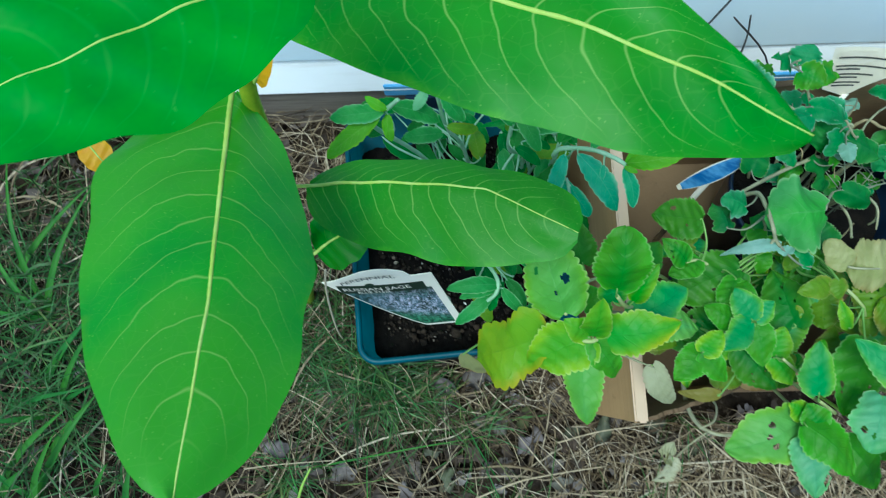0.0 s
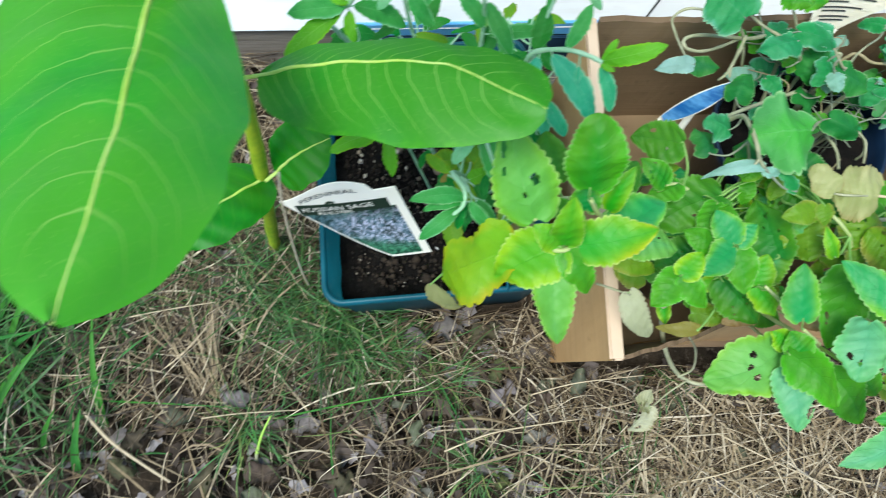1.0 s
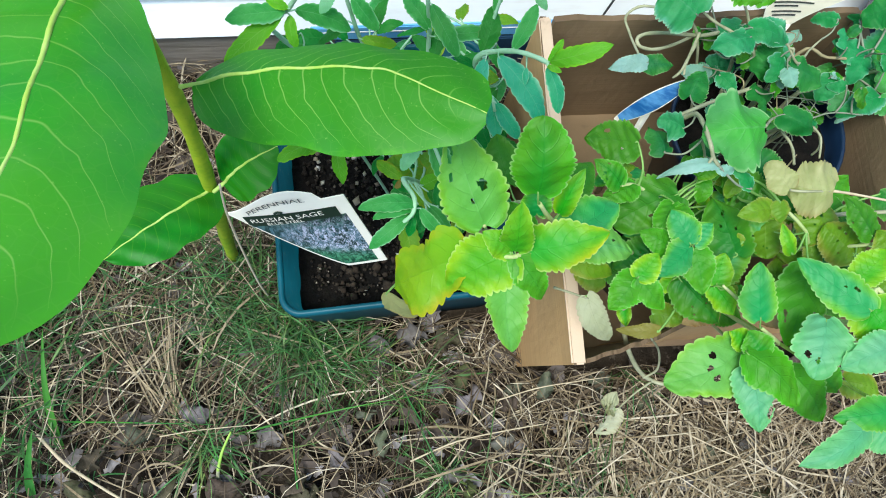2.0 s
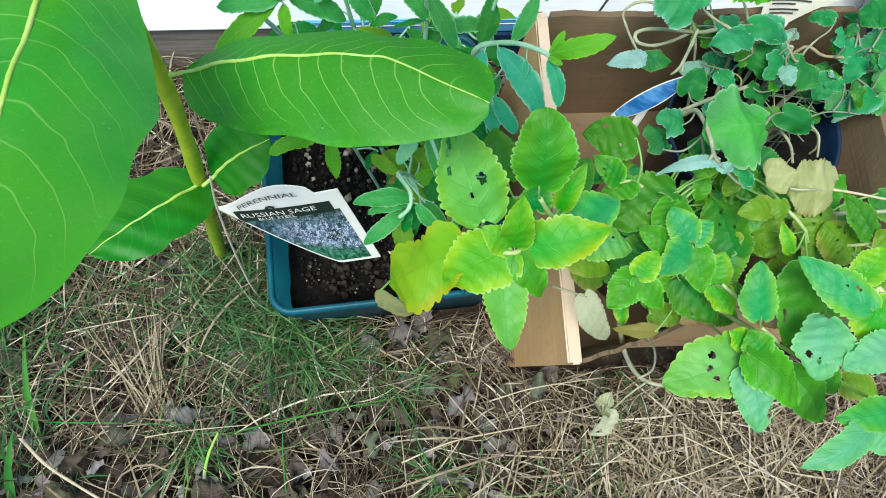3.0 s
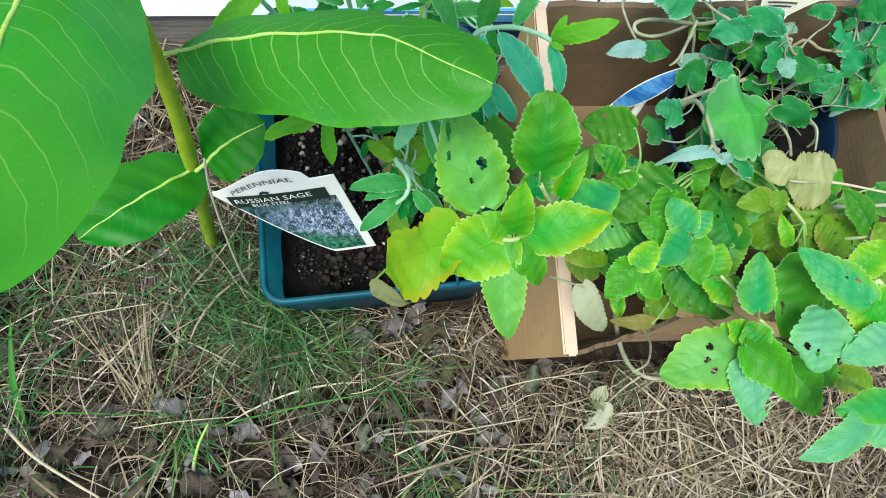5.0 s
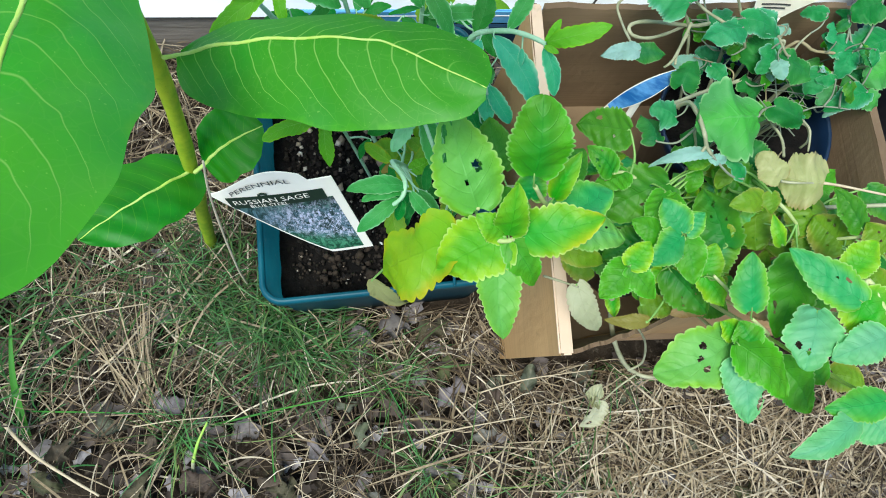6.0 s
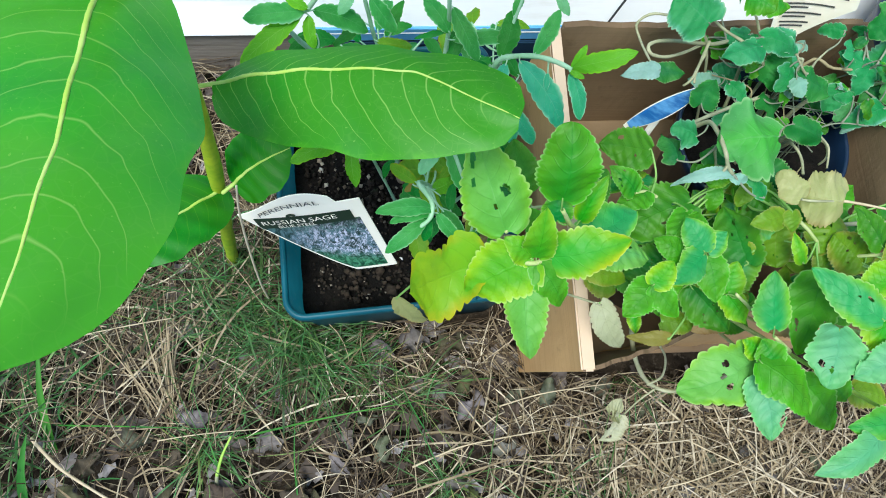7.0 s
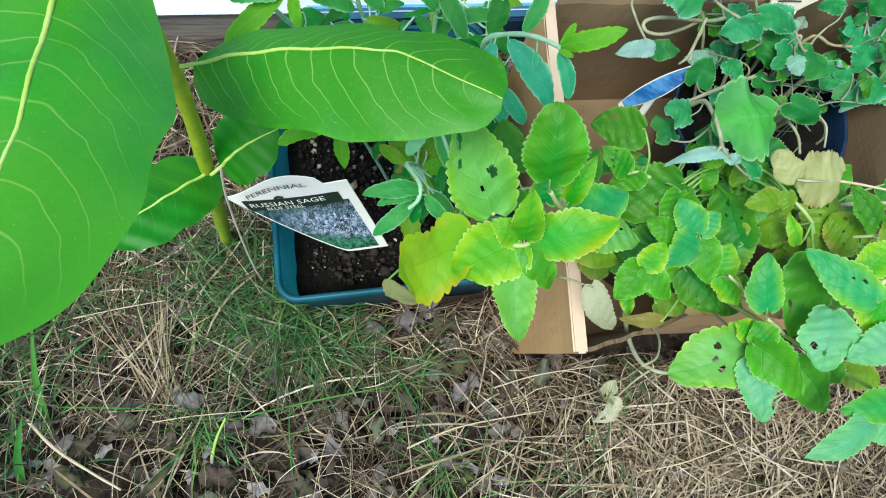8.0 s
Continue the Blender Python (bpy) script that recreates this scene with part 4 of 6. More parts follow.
milkweed2 = root("milkweed", (-0.205, 0.535, 0), "thin milkweed stem with two yellowed lower leaves beside the wall", "plant")
bm = bmesh.new()
tube(bm, [(-0.205, 0.535, -0.005), (-0.200, 0.532, 0.10), (-0.185, 0.520, 0.19), (-0.153, 0.486, 0.28), (-0.13, 0.46, 0.38)], 0.0072, 10, 0.7)
part("stem", bm, MILK_STEM, milkweed2)
for b, t, w, mt, sd in (((-0.186, 0.512, 0.075), (-0.163, 0.482, 0.055), 0.030, YELLOW, 1), ((-0.190, 0.532, 0.08), (-0.155, 0.530, 0.06), 0.024, YELLOW, 2), ((-0.175, 0.510, 0.21), (-0.110, 0.495, 0.22), 0.040, MILK, 3), ((-0.150, 0.480, 0.29), (-0.20, 0.42, 0.31), 0.045, MILK, 4), ((-0.135, 0.465, 0.36), (-0.22, 0.48, 0.38), 0.05, MILK, 5)):
    milk_leaf(milkweed2, b, t, w, (0, -0.2, 1.0), 0.05, 0.10, 0.03, 80 + sd, mat=mt, rib=0.0014)

# ---- herbs in the pots ----
sage = root("sage_plant", (0.19, 0.41, 0.07), "bushy sage with toothed grey-green leaves in the teal pot", "plant")
hyssop_low = root("hyssop_plant", (0.360, 0.330, 0.08), "leafy herb with lime-green toothed leaves leaning over the box edge", "plant")
hyssop_mid = root("hyssop_plant", (0.374, 0.326, 0.08), "dense toothed green herb filling the cardboard box", "plant")
hyssop_trail = root("hyssop_plant", (0.388, 0.320, 0.08), "herb with insect-holed leaves trailing over the box front", "plant")
creeper = root("creeper_plant", (0.445, 0.41, 0.10), "wilting trailing herb with grey-green leaves and bare stems", "plant")
# leaves by plant
stem(sage, SAGE_STEM, .0022, (0.195, 0.400, 0.070), (0.200, 0.365, 0.160), (0.185, 0.335, 0.250), (0.191, 0.313, 0.276), (0.190, 0.304, 0.276), (0.184, 0.300, 0.272))
stem(sage, SAGE_STEM, .0024, (0.175, 0.420, 0.070), (0.150, 0.420, 0.200), (0.116, 0.410, 0.290), (0.129, 0.406, 0.315), (0.137, 0.404, 0.330))
stem(sage, SAGE_STEM, .0022, (0.190, 0.430, 0.070), (0.175, 0.430, 0.200), (0.163, 0.420, 0.260), (0.159, 0.422, 0.290), (0.157, 0.422, 0.310))
stem(sage, SAGE_STEM, .0024, (0.215, 0.430, 0.070), (0.220, 0.430, 0.180), (0.204, 0.408, 0.250), (0.203, 0.404, 0.300), (0.202, 0.405, 0.330))
stem(sage, SAGE_STEM, .0024, (0.225, 0.420, 0.070), (0.240, 0.420, 0.200), (0.228, 0.387, 0.285), (0.231, 0.384, 0.302), (0.245, 0.377, 0.315), (0.255, 0.369, 0.322), (0.261, 0.363, 0.325))
stem(sage, SAGE_STEM, .0018, (0.230, 0.410, 0.070), (0.250, 0.410, 0.170), (0.239, 0.381, 0.260), (0.240, 0.370, 0.262))
stem(sage, SAGE_STEM, .0018, (0.170, 0.390, 0.070), (0.160, 0.380, 0.160), (0.151, 0.368, 0.240), (0.144, 0.361, 0.250), (0.138, 0.360, 0.252))
stem(sage, SAGE_STEM, .0018, (0.220, 0.440, 0.070), (0.250, 0.450, 0.200), (0.232, 0.396, 0.275), (0.238, 0.407, 0.295), (0.245, 0.419, 0.315))
stem(sage, SAGE_STEM, .0018, (0.200, 0.380, 0.070), (0.220, 0.360, 0.170), (0.200, 0.343, 0.295), (0.217, 0.312, 0.255))
leaf(sage, LANCE, SAGE, (0.193, 0.309, 0.276), (0.163, 0.306, 0.286), 0.010, seed=121)
leaf(sage, LANCE, SAGE, (0.190, 0.306, 0.276), (0.169, 0.302, 0.280), 0.007, seed=122)
leaf(sage, LANCE, SAGE, (0.188, 0.304, 0.272), (0.166, 0.287, 0.270), 0.009, seed=123)
leaf(sage, LANCE, SAGE, (0.194, 0.308, 0.272), (0.207, 0.295, 0.260), 0.013, seed=124)
leaf(sage, LANCE, SAGE_DARK, (0.190, 0.306, 0.265), (0.186, 0.297, 0.255), 0.010, seed=125)
leaf(sage, LANCE, SAGE_OLD, (0.184, 0.339, 0.240), (0.168, 0.351, 0.240), 0.015, seed=126)
leaf(sage, LANCE, SAGE_SILVER, (0.199, 0.340, 0.300), (0.184, 0.325, 0.285), 0.010, seed=127)
leaf(sage, LANCE, SAGE_YOUNG, (0.146, 0.361, 0.250), (0.147, 0.338, 0.235), 0.013, seed=128)
leaf(sage, LANCE, SAGE_YOUNG, (0.142, 0.361, 0.250), (0.112, 0.348, 0.255), 0.011, seed=129)
leaf(sage, LANCE, SAGE, (0.202, 0.350, 0.280), (0.210, 0.321, 0.265), 0.015, seed=130)
leaf(sage, LANCE, SAGE_OLD, (0.199, 0.352, 0.210), (0.208, 0.365, 0.210), 0.016, seed=131)
leaf(sage, LANCE, SAGE_OLD, (0.187, 0.351, 0.200), (0.201, 0.335, 0.195), 0.016, seed=132)
leaf(sage, LANCE, SAGE_DARK, (0.205, 0.329, 0.215), (0.208, 0.348, 0.215), 0.014, seed=133)
leaf(sage, LANCE, SAGE_DARK, (0.187, 0.374, 0.220), (0.169, 0.369, 0.215), 0.016, seed=134)
leaf(sage, LANCE, SAGE_DARK, (0.173, 0.378, 0.220), (0.156, 0.374, 0.220), 0.016, seed=135)
leaf(sage, LANCE, SAGE, (0.220, 0.310, 0.260), (0.214, 0.333, 0.265), 0.014, seed=136)
leaf(sage, LANCE, SAGE, (0.217, 0.305, 0.250), (0.210, 0.299, 0.240), 0.011, seed=137)
leaf(sage, LANCE, SAGE, (0.128, 0.405, 0.315), (0.096, 0.402, 0.318), 0.013, seed=141)
leaf(sage, LANCE, SAGE_YOUNG, (0.125, 0.403, 0.312), (0.090, 0.384, 0.300), 0.012, seed=142)
leaf(sage, LANCE, SAGE_YOUNG, (0.129, 0.406, 0.310), (0.130, 0.392, 0.300), 0.009, seed=143)
leaf(sage, LANCE, SAGE_YOUNG, (0.130, 0.404, 0.318), (0.118, 0.409, 0.325), 0.011, seed=144)
leaf(sage, LANCE, SAGE, (0.130, 0.416, 0.300), (0.160, 0.411, 0.288), 0.021, seed=145)
leaf(sage, LANCE, SAGE_DARK, (0.128, 0.421, 0.270), (0.109, 0.416, 0.260), 0.015, seed=146)
leaf(sage, LANCE, SAGE_SILVER, (0.152, 0.422, 0.310), (0.144, 0.410, 0.305), 0.011, seed=147)
leaf(sage, LANCE, SAGE_DARK, (0.154, 0.429, 0.270), (0.137, 0.417, 0.265), 0.021, seed=148)
leaf(sage, LANCE, SAGE, (0.161, 0.424, 0.300), (0.175, 0.410, 0.288), 0.011, seed=149)
leaf(sage, LANCE, SAGE_OLD, (0.163, 0.416, 0.270), (0.185, 0.417, 0.262), 0.012, seed=150)
leaf(sage, LANCE, SAGE_DARK, (0.171, 0.427, 0.260), (0.179, 0.444, 0.270), 0.011, seed=151)
leaf(sage, LANCE, SAGE, (0.203, 0.398, 0.305), (0.190, 0.413, 0.315), 0.012, seed=152)
leaf(sage, LANCE, SAGE, (0.204, 0.403, 0.320), (0.218, 0.381, 0.305), 0.013, seed=153)
leaf(sage, LANCE, SAGE, (0.205, 0.400, 0.295), (0.240, 0.403, 0.295), 0.009, seed=154)
leaf(sage, LANCE, SAGE_DARK, (0.204, 0.409, 0.290), (0.184, 0.409, 0.285), 0.004, seed=155)
leaf(sage, LANCE, SAGE_DARK, (0.205, 0.397, 0.275), (0.210, 0.418, 0.285), 0.013, seed=156)
leaf(sage, LANCE, SAGE_DARK, (0.232, 0.392, 0.290), (0.239, 0.415, 0.300), 0.014, seed=157)
leaf(sage, LANCE, SAGE, (0.239, 0.411, 0.300), (0.245, 0.421, 0.310), 0.010, seed=158)
leaf(sage, LANCE, SAGE_SILVER, (0.256, 0.405, 0.330), (0.263, 0.394, 0.325), 0.008, seed=159)
leaf(sage, LANCE, SAGE, (0.245, 0.377, 0.316), (0.257, 0.394, 0.330), 0.016, seed=160)
leaf(sage, LANCE, SAGE_YOUNG, (0.261, 0.364, 0.325), (0.287, 0.360, 0.345), 0.010, seed=161)
leaf(sage, LANCE, SAGE_YOUNG, (0.261, 0.364, 0.325), (0.267, 0.370, 0.335), 0.008, seed=162)
leaf(sage, LANCE, SAGE_YOUNG, (0.260, 0.362, 0.325), (0.267, 0.358, 0.325), 0.006, seed=163)
leaf(sage, LANCE, SAGE_TEAL, (0.261, 0.363, 0.322), (0.267, 0.342, 0.312), 0.011, seed=164)
leaf(sage, LANCE, SAGE_TEAL, (0.238, 0.376, 0.312), (0.264, 0.347, 0.290), 0.014, seed=165)
leaf(sage, LANCE, SAGE_TEAL, (0.252, 0.369, 0.312), (0.251, 0.361, 0.308), 0.012, seed=166)
leaf(sage, LANCE, SAGE_TEAL, (0.232, 0.379, 0.305), (0.225, 0.361, 0.285), 0.014, seed=167)
leaf(sage, LANCE, SAGE_TEAL, (0.241, 0.377, 0.260), (0.256, 0.359, 0.245), 0.016, seed=168)
leaf(sage, LANCE, SAGE_TEAL, (0.239, 0.381, 0.260), (0.242, 0.360, 0.245), 0.013, seed=169)
leaf(sage, LANCE, SAGE_DARK, (0.218, 0.412, 0.255), (0.232, 0.407, 0.250), 0.011, seed=170)
leaf(sage, LANCE, SAGE_DARK, (0.209, 0.414, 0.240), (0.226, 0.402, 0.235), 0.016, seed=171)
leaf(sage, LANCE, SAGE_DARK, (0.237, 0.380, 0.220), (0.252, 0.391, 0.220), 0.018, seed=172)
leaf(sage, LANCE, SAGE_DARK, (0.244, 0.370, 0.200), (0.236, 0.398, 0.200), 0.019, seed=173)
leaf(sage, LANCE, SAGE_DARK, (0.152, 0.435, 0.240), (0.139, 0.446, 0.245), 0.019, seed=174)
leaf(sage, OVATE, SAGE_OLD, (0.187, 0.358, 0.215), (0.169, 0.359, 0.209), 0.016, seed=320)
leaf(sage, LANCE, SAGE_OLD, (0.209, 0.357, 0.205), (0.194, 0.375, 0.199), 0.014, seed=321)
leaf(sage, LANCE, SAGE, (0.214, 0.359, 0.25), (0.216, 0.329, 0.244), 0.013, seed=322)
leaf(sage, OVATE, SAGE_YOUNG, (0.196, 0.344, 0.215), (0.21, 0.354, 0.209), 0.01, seed=323)
leaf(sage, LANCE, SAGE, (0.199, 0.323, 0.235), (0.212, 0.304, 0.229), 0.013, seed=324)
leaf(sage, LANCE, SAGE_DARK, (0.199, 0.34, 0.215), (0.209, 0.332, 0.209), 0.01, seed=325)
leaf(sage, LANCE, SAGE_DARK, (0.198, 0.327, 0.215), (0.192, 0.314, 0.209), 0.009, seed=326)
leaf(sage, LANCE, SAGE, (0.214, 0.303, 0.23), (0.226, 0.326, 0.224), 0.009, seed=327)
leaf(sage, OVATE, PEACH, (0.222, 0.339, 0.205), (0.214, 0.327, 0.199), 0.007, seed=328)
leaf(sage, OVATE, PEACH, (0.231, 0.317, 0.215), (0.22, 0.302, 0.209), 0.008, seed=329)
leaf(sage, OVATE, MINT, (0.231, 0.309, 0.225), (0.227, 0.301, 0.219), 0.008, seed=330)
leaf(sage, LANCE, SAGE_DARK, (0.171, 0.372, 0.2), (0.162, 0.361, 0.194), 0.006, seed=331)
leaf(sage, LANCE, STRAWLEAF, (0.186, 0.359, 0.19), (0.177, 0.355, 0.184), 0.005, seed=332)
leaf(sage, OVATE, SAGE_YOUNG, (0.221, 0.342, 0.215), (0.218, 0.336, 0.209), 0.006, seed=333)
leaf(sage, LANCE, SAGE_DARK, (0.196, 0.376, 0.2), (0.181, 0.387, 0.194), 0.011, seed=334)
leaf(sage, LANCE, SAGE_OLD, (0.207, 0.371, 0.2), (0.215, 0.361, 0.194), 0.01, seed=335)
leaf(sage, LANCE, SAGE, (0.228, 0.363, 0.235), (0.222, 0.376, 0.229), 0.009, seed=336)
leaf(sage, LANCE, SAGE_DARK, (0.227, 0.334, 0.205), (0.234, 0.324, 0.199), 0.008, seed=337)
stem(hyssop_low, PALE_STEM, .0024, (0.359, 0.334, 0.075), (0.335, 0.300, 0.190), (0.280, 0.289, 0.262), (0.259, 0.281, 0.285), (0.241, 0.271, 0.300), (0.234, 0.272, 0.298))
stem(hyssop_low, PALE_STEM, .0022, (0.356, 0.340, 0.075), (0.310, 0.320, 0.210), (0.267, 0.292, 0.285), (0.251, 0.291, 0.320))
stem(hyssop_low, BROWN_STEM, .0022, (0.354, 0.331, 0.075), (0.300, 0.300, 0.210), (0.248, 0.298, 0.250), (0.228, 0.297, 0.260), (0.223, 0.288, 0.262), (0.212, 0.281, 0.275))
stem(hyssop_low, PALE_STEM, .0018, (0.354, 0.343, 0.075), (0.310, 0.330, 0.200), (0.256, 0.318, 0.250), (0.231, 0.297, 0.290), (0.225, 0.284, 0.310))
leaf(hyssop_low, LOBED, LIME_OLD, (0.214, 0.275, 0.288), (0.177, 0.269, 0.252), 0.041, seed=1)
leaf(hyssop_low, OVATE, LIME, (0.238, 0.273, 0.301), (0.205, 0.259, 0.285), 0.034, seed=2)
leaf(hyssop_low, OVATE, LIME_YELLOW, (0.246, 0.274, 0.300), (0.285, 0.277, 0.313), 0.026, seed=3)
leaf(hyssop_low, OVATE, LIME, (0.240, 0.273, 0.302), (0.240, 0.284, 0.335), 0.017, seed=4)
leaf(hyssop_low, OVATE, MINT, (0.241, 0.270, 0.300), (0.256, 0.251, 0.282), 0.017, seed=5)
leaf(hyssop_low, OVATE, PALE, (0.236, 0.263, 0.290), (0.237, 0.226, 0.275), 0.022, seed=6)
leaf(hyssop_low, OVATE, LIME, (0.239, 0.273, 0.300), (0.225, 0.279, 0.312), 0.016, seed=8)
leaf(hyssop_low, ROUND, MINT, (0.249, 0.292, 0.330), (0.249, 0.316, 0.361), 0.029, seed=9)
leaf(hyssop_low, OVATE, PALE, (0.225, 0.284, 0.310), (0.211, 0.327, 0.330), 0.033, seed=10, holes=((.40,-.36,.065),(.56,.52,.045),(.78,.55,.085),(.88,.05,.05),(.28,.05,.030)))
leaf(hyssop_low, OVATE, MINT_DARK, (0.245, 0.324, 0.262), (0.239, 0.352, 0.270), 0.023, seed=11)
leaf(hyssop_low, OVATE, MINT_TEAL, (0.253, 0.292, 0.300), (0.252, 0.304, 0.310), 0.017, seed=12)
leaf(hyssop_low, OVATE, LIME, (0.264, 0.292, 0.300), (0.273, 0.305, 0.323), 0.012, seed=13)
leaf(hyssop_low, OVATE, MINT_TEAL, (0.267, 0.284, 0.285), (0.302, 0.303, 0.283), 0.028, seed=14)
leaf(hyssop_low, OVATE, PALE, (0.279, 0.286, 0.265), (0.312, 0.282, 0.262), 0.023, seed=15, holes=((.6,.3,.03),))
leaf(hyssop_low, OVATE, MINT, (0.251, 0.288, 0.280), (0.242, 0.307, 0.280), 0.016, seed=16)
leaf(hyssop_low, OVATE, MINT_DARK, (0.281, 0.316, 0.255), (0.296, 0.340, 0.255), 0.020, seed=17)
leaf(hyssop_low, OVATE, DULL, (0.223, 0.323, 0.240), (0.213, 0.305, 0.235), 0.013, seed=18)
leaf(hyssop_low, OVATE, DULL, (0.281, 0.284, 0.240), (0.308, 0.277, 0.228), 0.015, seed=56)
stem(hyssop_mid, PALE_STEM, .0022, (0.366, 0.328, 0.075), (0.373, 0.297, 0.190), (0.354, 0.293, 0.238))
stem(hyssop_mid, PALE_STEM, .0018, (0.364, 0.325, 0.075), (0.363, 0.286, 0.190), (0.337, 0.283, 0.220), (0.322, 0.277, 0.231))
stem(hyssop_mid, PALE_STEM, .0018, (0.371, 0.322, 0.075), (0.388, 0.264, 0.200), (0.371, 0.267, 0.232))
stem(hyssop_mid, PALE_STEM, .0022, (0.379, 0.322, 0.075), (0.408, 0.239, 0.200), (0.387, 0.240, 0.237))
stem(hyssop_mid, PALE_STEM, .0024, (0.386, 0.322, 0.075), (0.442, 0.245, 0.220), (0.438, 0.243, 0.258), (0.443, 0.255, 0.262), (0.451, 0.236, 0.260))
stem(hyssop_mid, PALE_STEM, .002, (0.382, 0.331, 0.075), (0.438, 0.296, 0.200), (0.411, 0.315, 0.238))
stem(hyssop_mid, PALE_STEM, .002, (0.361, 0.334, 0.075), (0.353, 0.325, 0.200), (0.329, 0.332, 0.230), (0.316, 0.330, 0.238))
stem(hyssop_mid, PALE_STEM, .002, (0.391, 0.331, 0.075), (0.450, 0.295, 0.205), (0.467, 0.289, 0.232))
stem(hyssop_mid, CREAM_STEM, .0012, (0.275, 0.275, 0.210), (0.283, 0.269, 0.220), (0.292, 0.264, 0.225))
leaf(hyssop_mid, OVATE, MINT_DARK, (0.332, 0.360, 0.232), (0.299, 0.364, 0.238), 0.029, seed=21, holes=((.6,-.5,.06),(.3,.3,.03)))
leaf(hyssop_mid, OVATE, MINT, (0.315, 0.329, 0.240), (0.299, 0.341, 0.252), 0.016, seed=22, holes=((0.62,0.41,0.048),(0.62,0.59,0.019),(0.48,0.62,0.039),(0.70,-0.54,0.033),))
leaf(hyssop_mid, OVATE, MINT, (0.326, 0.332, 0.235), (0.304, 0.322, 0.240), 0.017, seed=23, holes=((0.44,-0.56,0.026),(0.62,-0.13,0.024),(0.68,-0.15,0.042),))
leaf(hyssop_mid, ROUND, MINT_DARK, (0.354, 0.327, 0.228), (0.313, 0.311, 0.226), 0.035, seed=24, holes=((.25,-.1,.035),(.5,.4,.03),(.35,.5,.03)))
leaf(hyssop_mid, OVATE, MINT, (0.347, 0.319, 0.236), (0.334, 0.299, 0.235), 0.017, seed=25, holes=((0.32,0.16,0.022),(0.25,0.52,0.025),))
leaf(hyssop_mid, OVATE, MINT_TEAL, (0.351, 0.29, 0.243), (0.34, 0.309, 0.25), 0.0197, seed=26, arch=0.06)
leaf(hyssop_mid, OVATE, MINT_TEAL, (0.353, 0.29, 0.243), (0.364, 0.301, 0.248), 0.0146, seed=27, arch=0.06)
leaf(hyssop_mid, OVATE, MINT_TEAL, (0.351, 0.289, 0.242), (0.331, 0.272, 0.24), 0.0197, seed=28, arch=0.06)
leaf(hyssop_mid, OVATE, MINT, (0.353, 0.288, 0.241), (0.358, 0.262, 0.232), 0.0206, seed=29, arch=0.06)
leaf(hyssop_mid, OVATE, MINT, (0.342, 0.289, 0.236), (0.324, 0.3, 0.24), 0.0163, seed=30, arch=0.06)
leaf(hyssop_mid, OVATE, LIME, (0.316, 0.27, 0.248), (0.328, 0.282, 0.254), 0.0163, seed=31, arch=0.06)
leaf(hyssop_mid, OVATE, MINT, (0.317, 0.27, 0.247), (0.332, 0.252, 0.24), 0.0163, seed=32, arch=0.06)
leaf(hyssop_mid, OVATE, MINT, (0.317, 0.272, 0.245), (0.3, 0.254, 0.24), 0.0206, seed=33, arch=0.06)
leaf(hyssop_mid, OVATE, LIME, (0.372, 0.27, 0.221), (0.377, 0.288, 0.228), 0.0172, seed=34, arch=0.06)
leaf(hyssop_mid, OVATE, LIME, (0.37, 0.269, 0.221), (0.382, 0.252, 0.216), 0.018, seed=35, arch=0.06)
leaf(hyssop_mid, OVATE, MINT_TEAL, (0.383, 0.243, 0.246), (0.382, 0.272, 0.262), 0.0214, seed=36, arch=0.06)
leaf(hyssop_mid, OVATE, MINT, (0.428, 0.278, 0.225), (0.410, 0.232, 0.220), 0.031, seed=37, holes=((0.64,-0.55,0.042),(0.65,0.50,0.019),(0.72,-0.57,0.029),(0.56,0.59,0.029),))
leaf(hyssop_mid, OVATE, MINT_TEAL, (0.437, 0.243, 0.262), (0.400, 0.272, 0.268), 0.023, seed=38, holes=((0.41,-0.26,0.024),(0.29,-0.49,0.040),))
leaf(hyssop_mid, OVATE, LIME, (0.434, 0.261, 0.262), (0.448, 0.275, 0.270), 0.020, seed=39)
leaf(hyssop_mid, OVATE, LIME, (0.437, 0.246, 0.260), (0.455, 0.225, 0.255), 0.031, seed=40)
leaf(hyssop_mid, OVATE, DULL, (0.406, 0.312, 0.238), (0.384, 0.307, 0.240), 0.015, seed=41)
leaf(hyssop_mid, OVATE, DULL, (0.410, 0.315, 0.240), (0.411, 0.303, 0.236), 0.013, seed=42)
leaf(hyssop_mid, OVATE, DULL, (0.451, 0.320, 0.215), (0.435, 0.295, 0.213), 0.030, seed=44, holes=((0.33,-0.63,0.050),(0.52,-0.13,0.026),(0.55,0.46,0.033),(0.46,-0.62,0.047),(0.27,-0.01,0.045),))
leaf(hyssop_mid, ROUND, DULL, (0.415, 0.315, 0.212), (0.413, 0.289, 0.206), 0.024, seed=45, holes=((0.74,0.09,0.022),(0.70,-0.12,0.023),(0.44,-0.62,0.031),))
leaf(hyssop_mid, OVATE, LIME, (0.419, 0.286, 0.226), (0.413, 0.303, 0.234), 0.010, seed=46)
leaf(hyssop_mid, OVATE, MINT_DARK, (0.465, 0.292, 0.235), (0.450, 0.318, 0.240), 0.019, seed=47, holes=((0.48,0.70,0.045),(0.74,-0.07,0.034),(0.61,-0.03,0.027),))
leaf(hyssop_mid, ROUND, DULL, (0.461, 0.286, 0.220), (0.445, 0.305, 0.222), 0.029, seed=48, holes=((0.70,-0.54,0.044),(0.52,-0.45,0.048),(0.68,-0.45,0.034),(0.51,0.07,0.034),(0.28,0.41,0.029),))
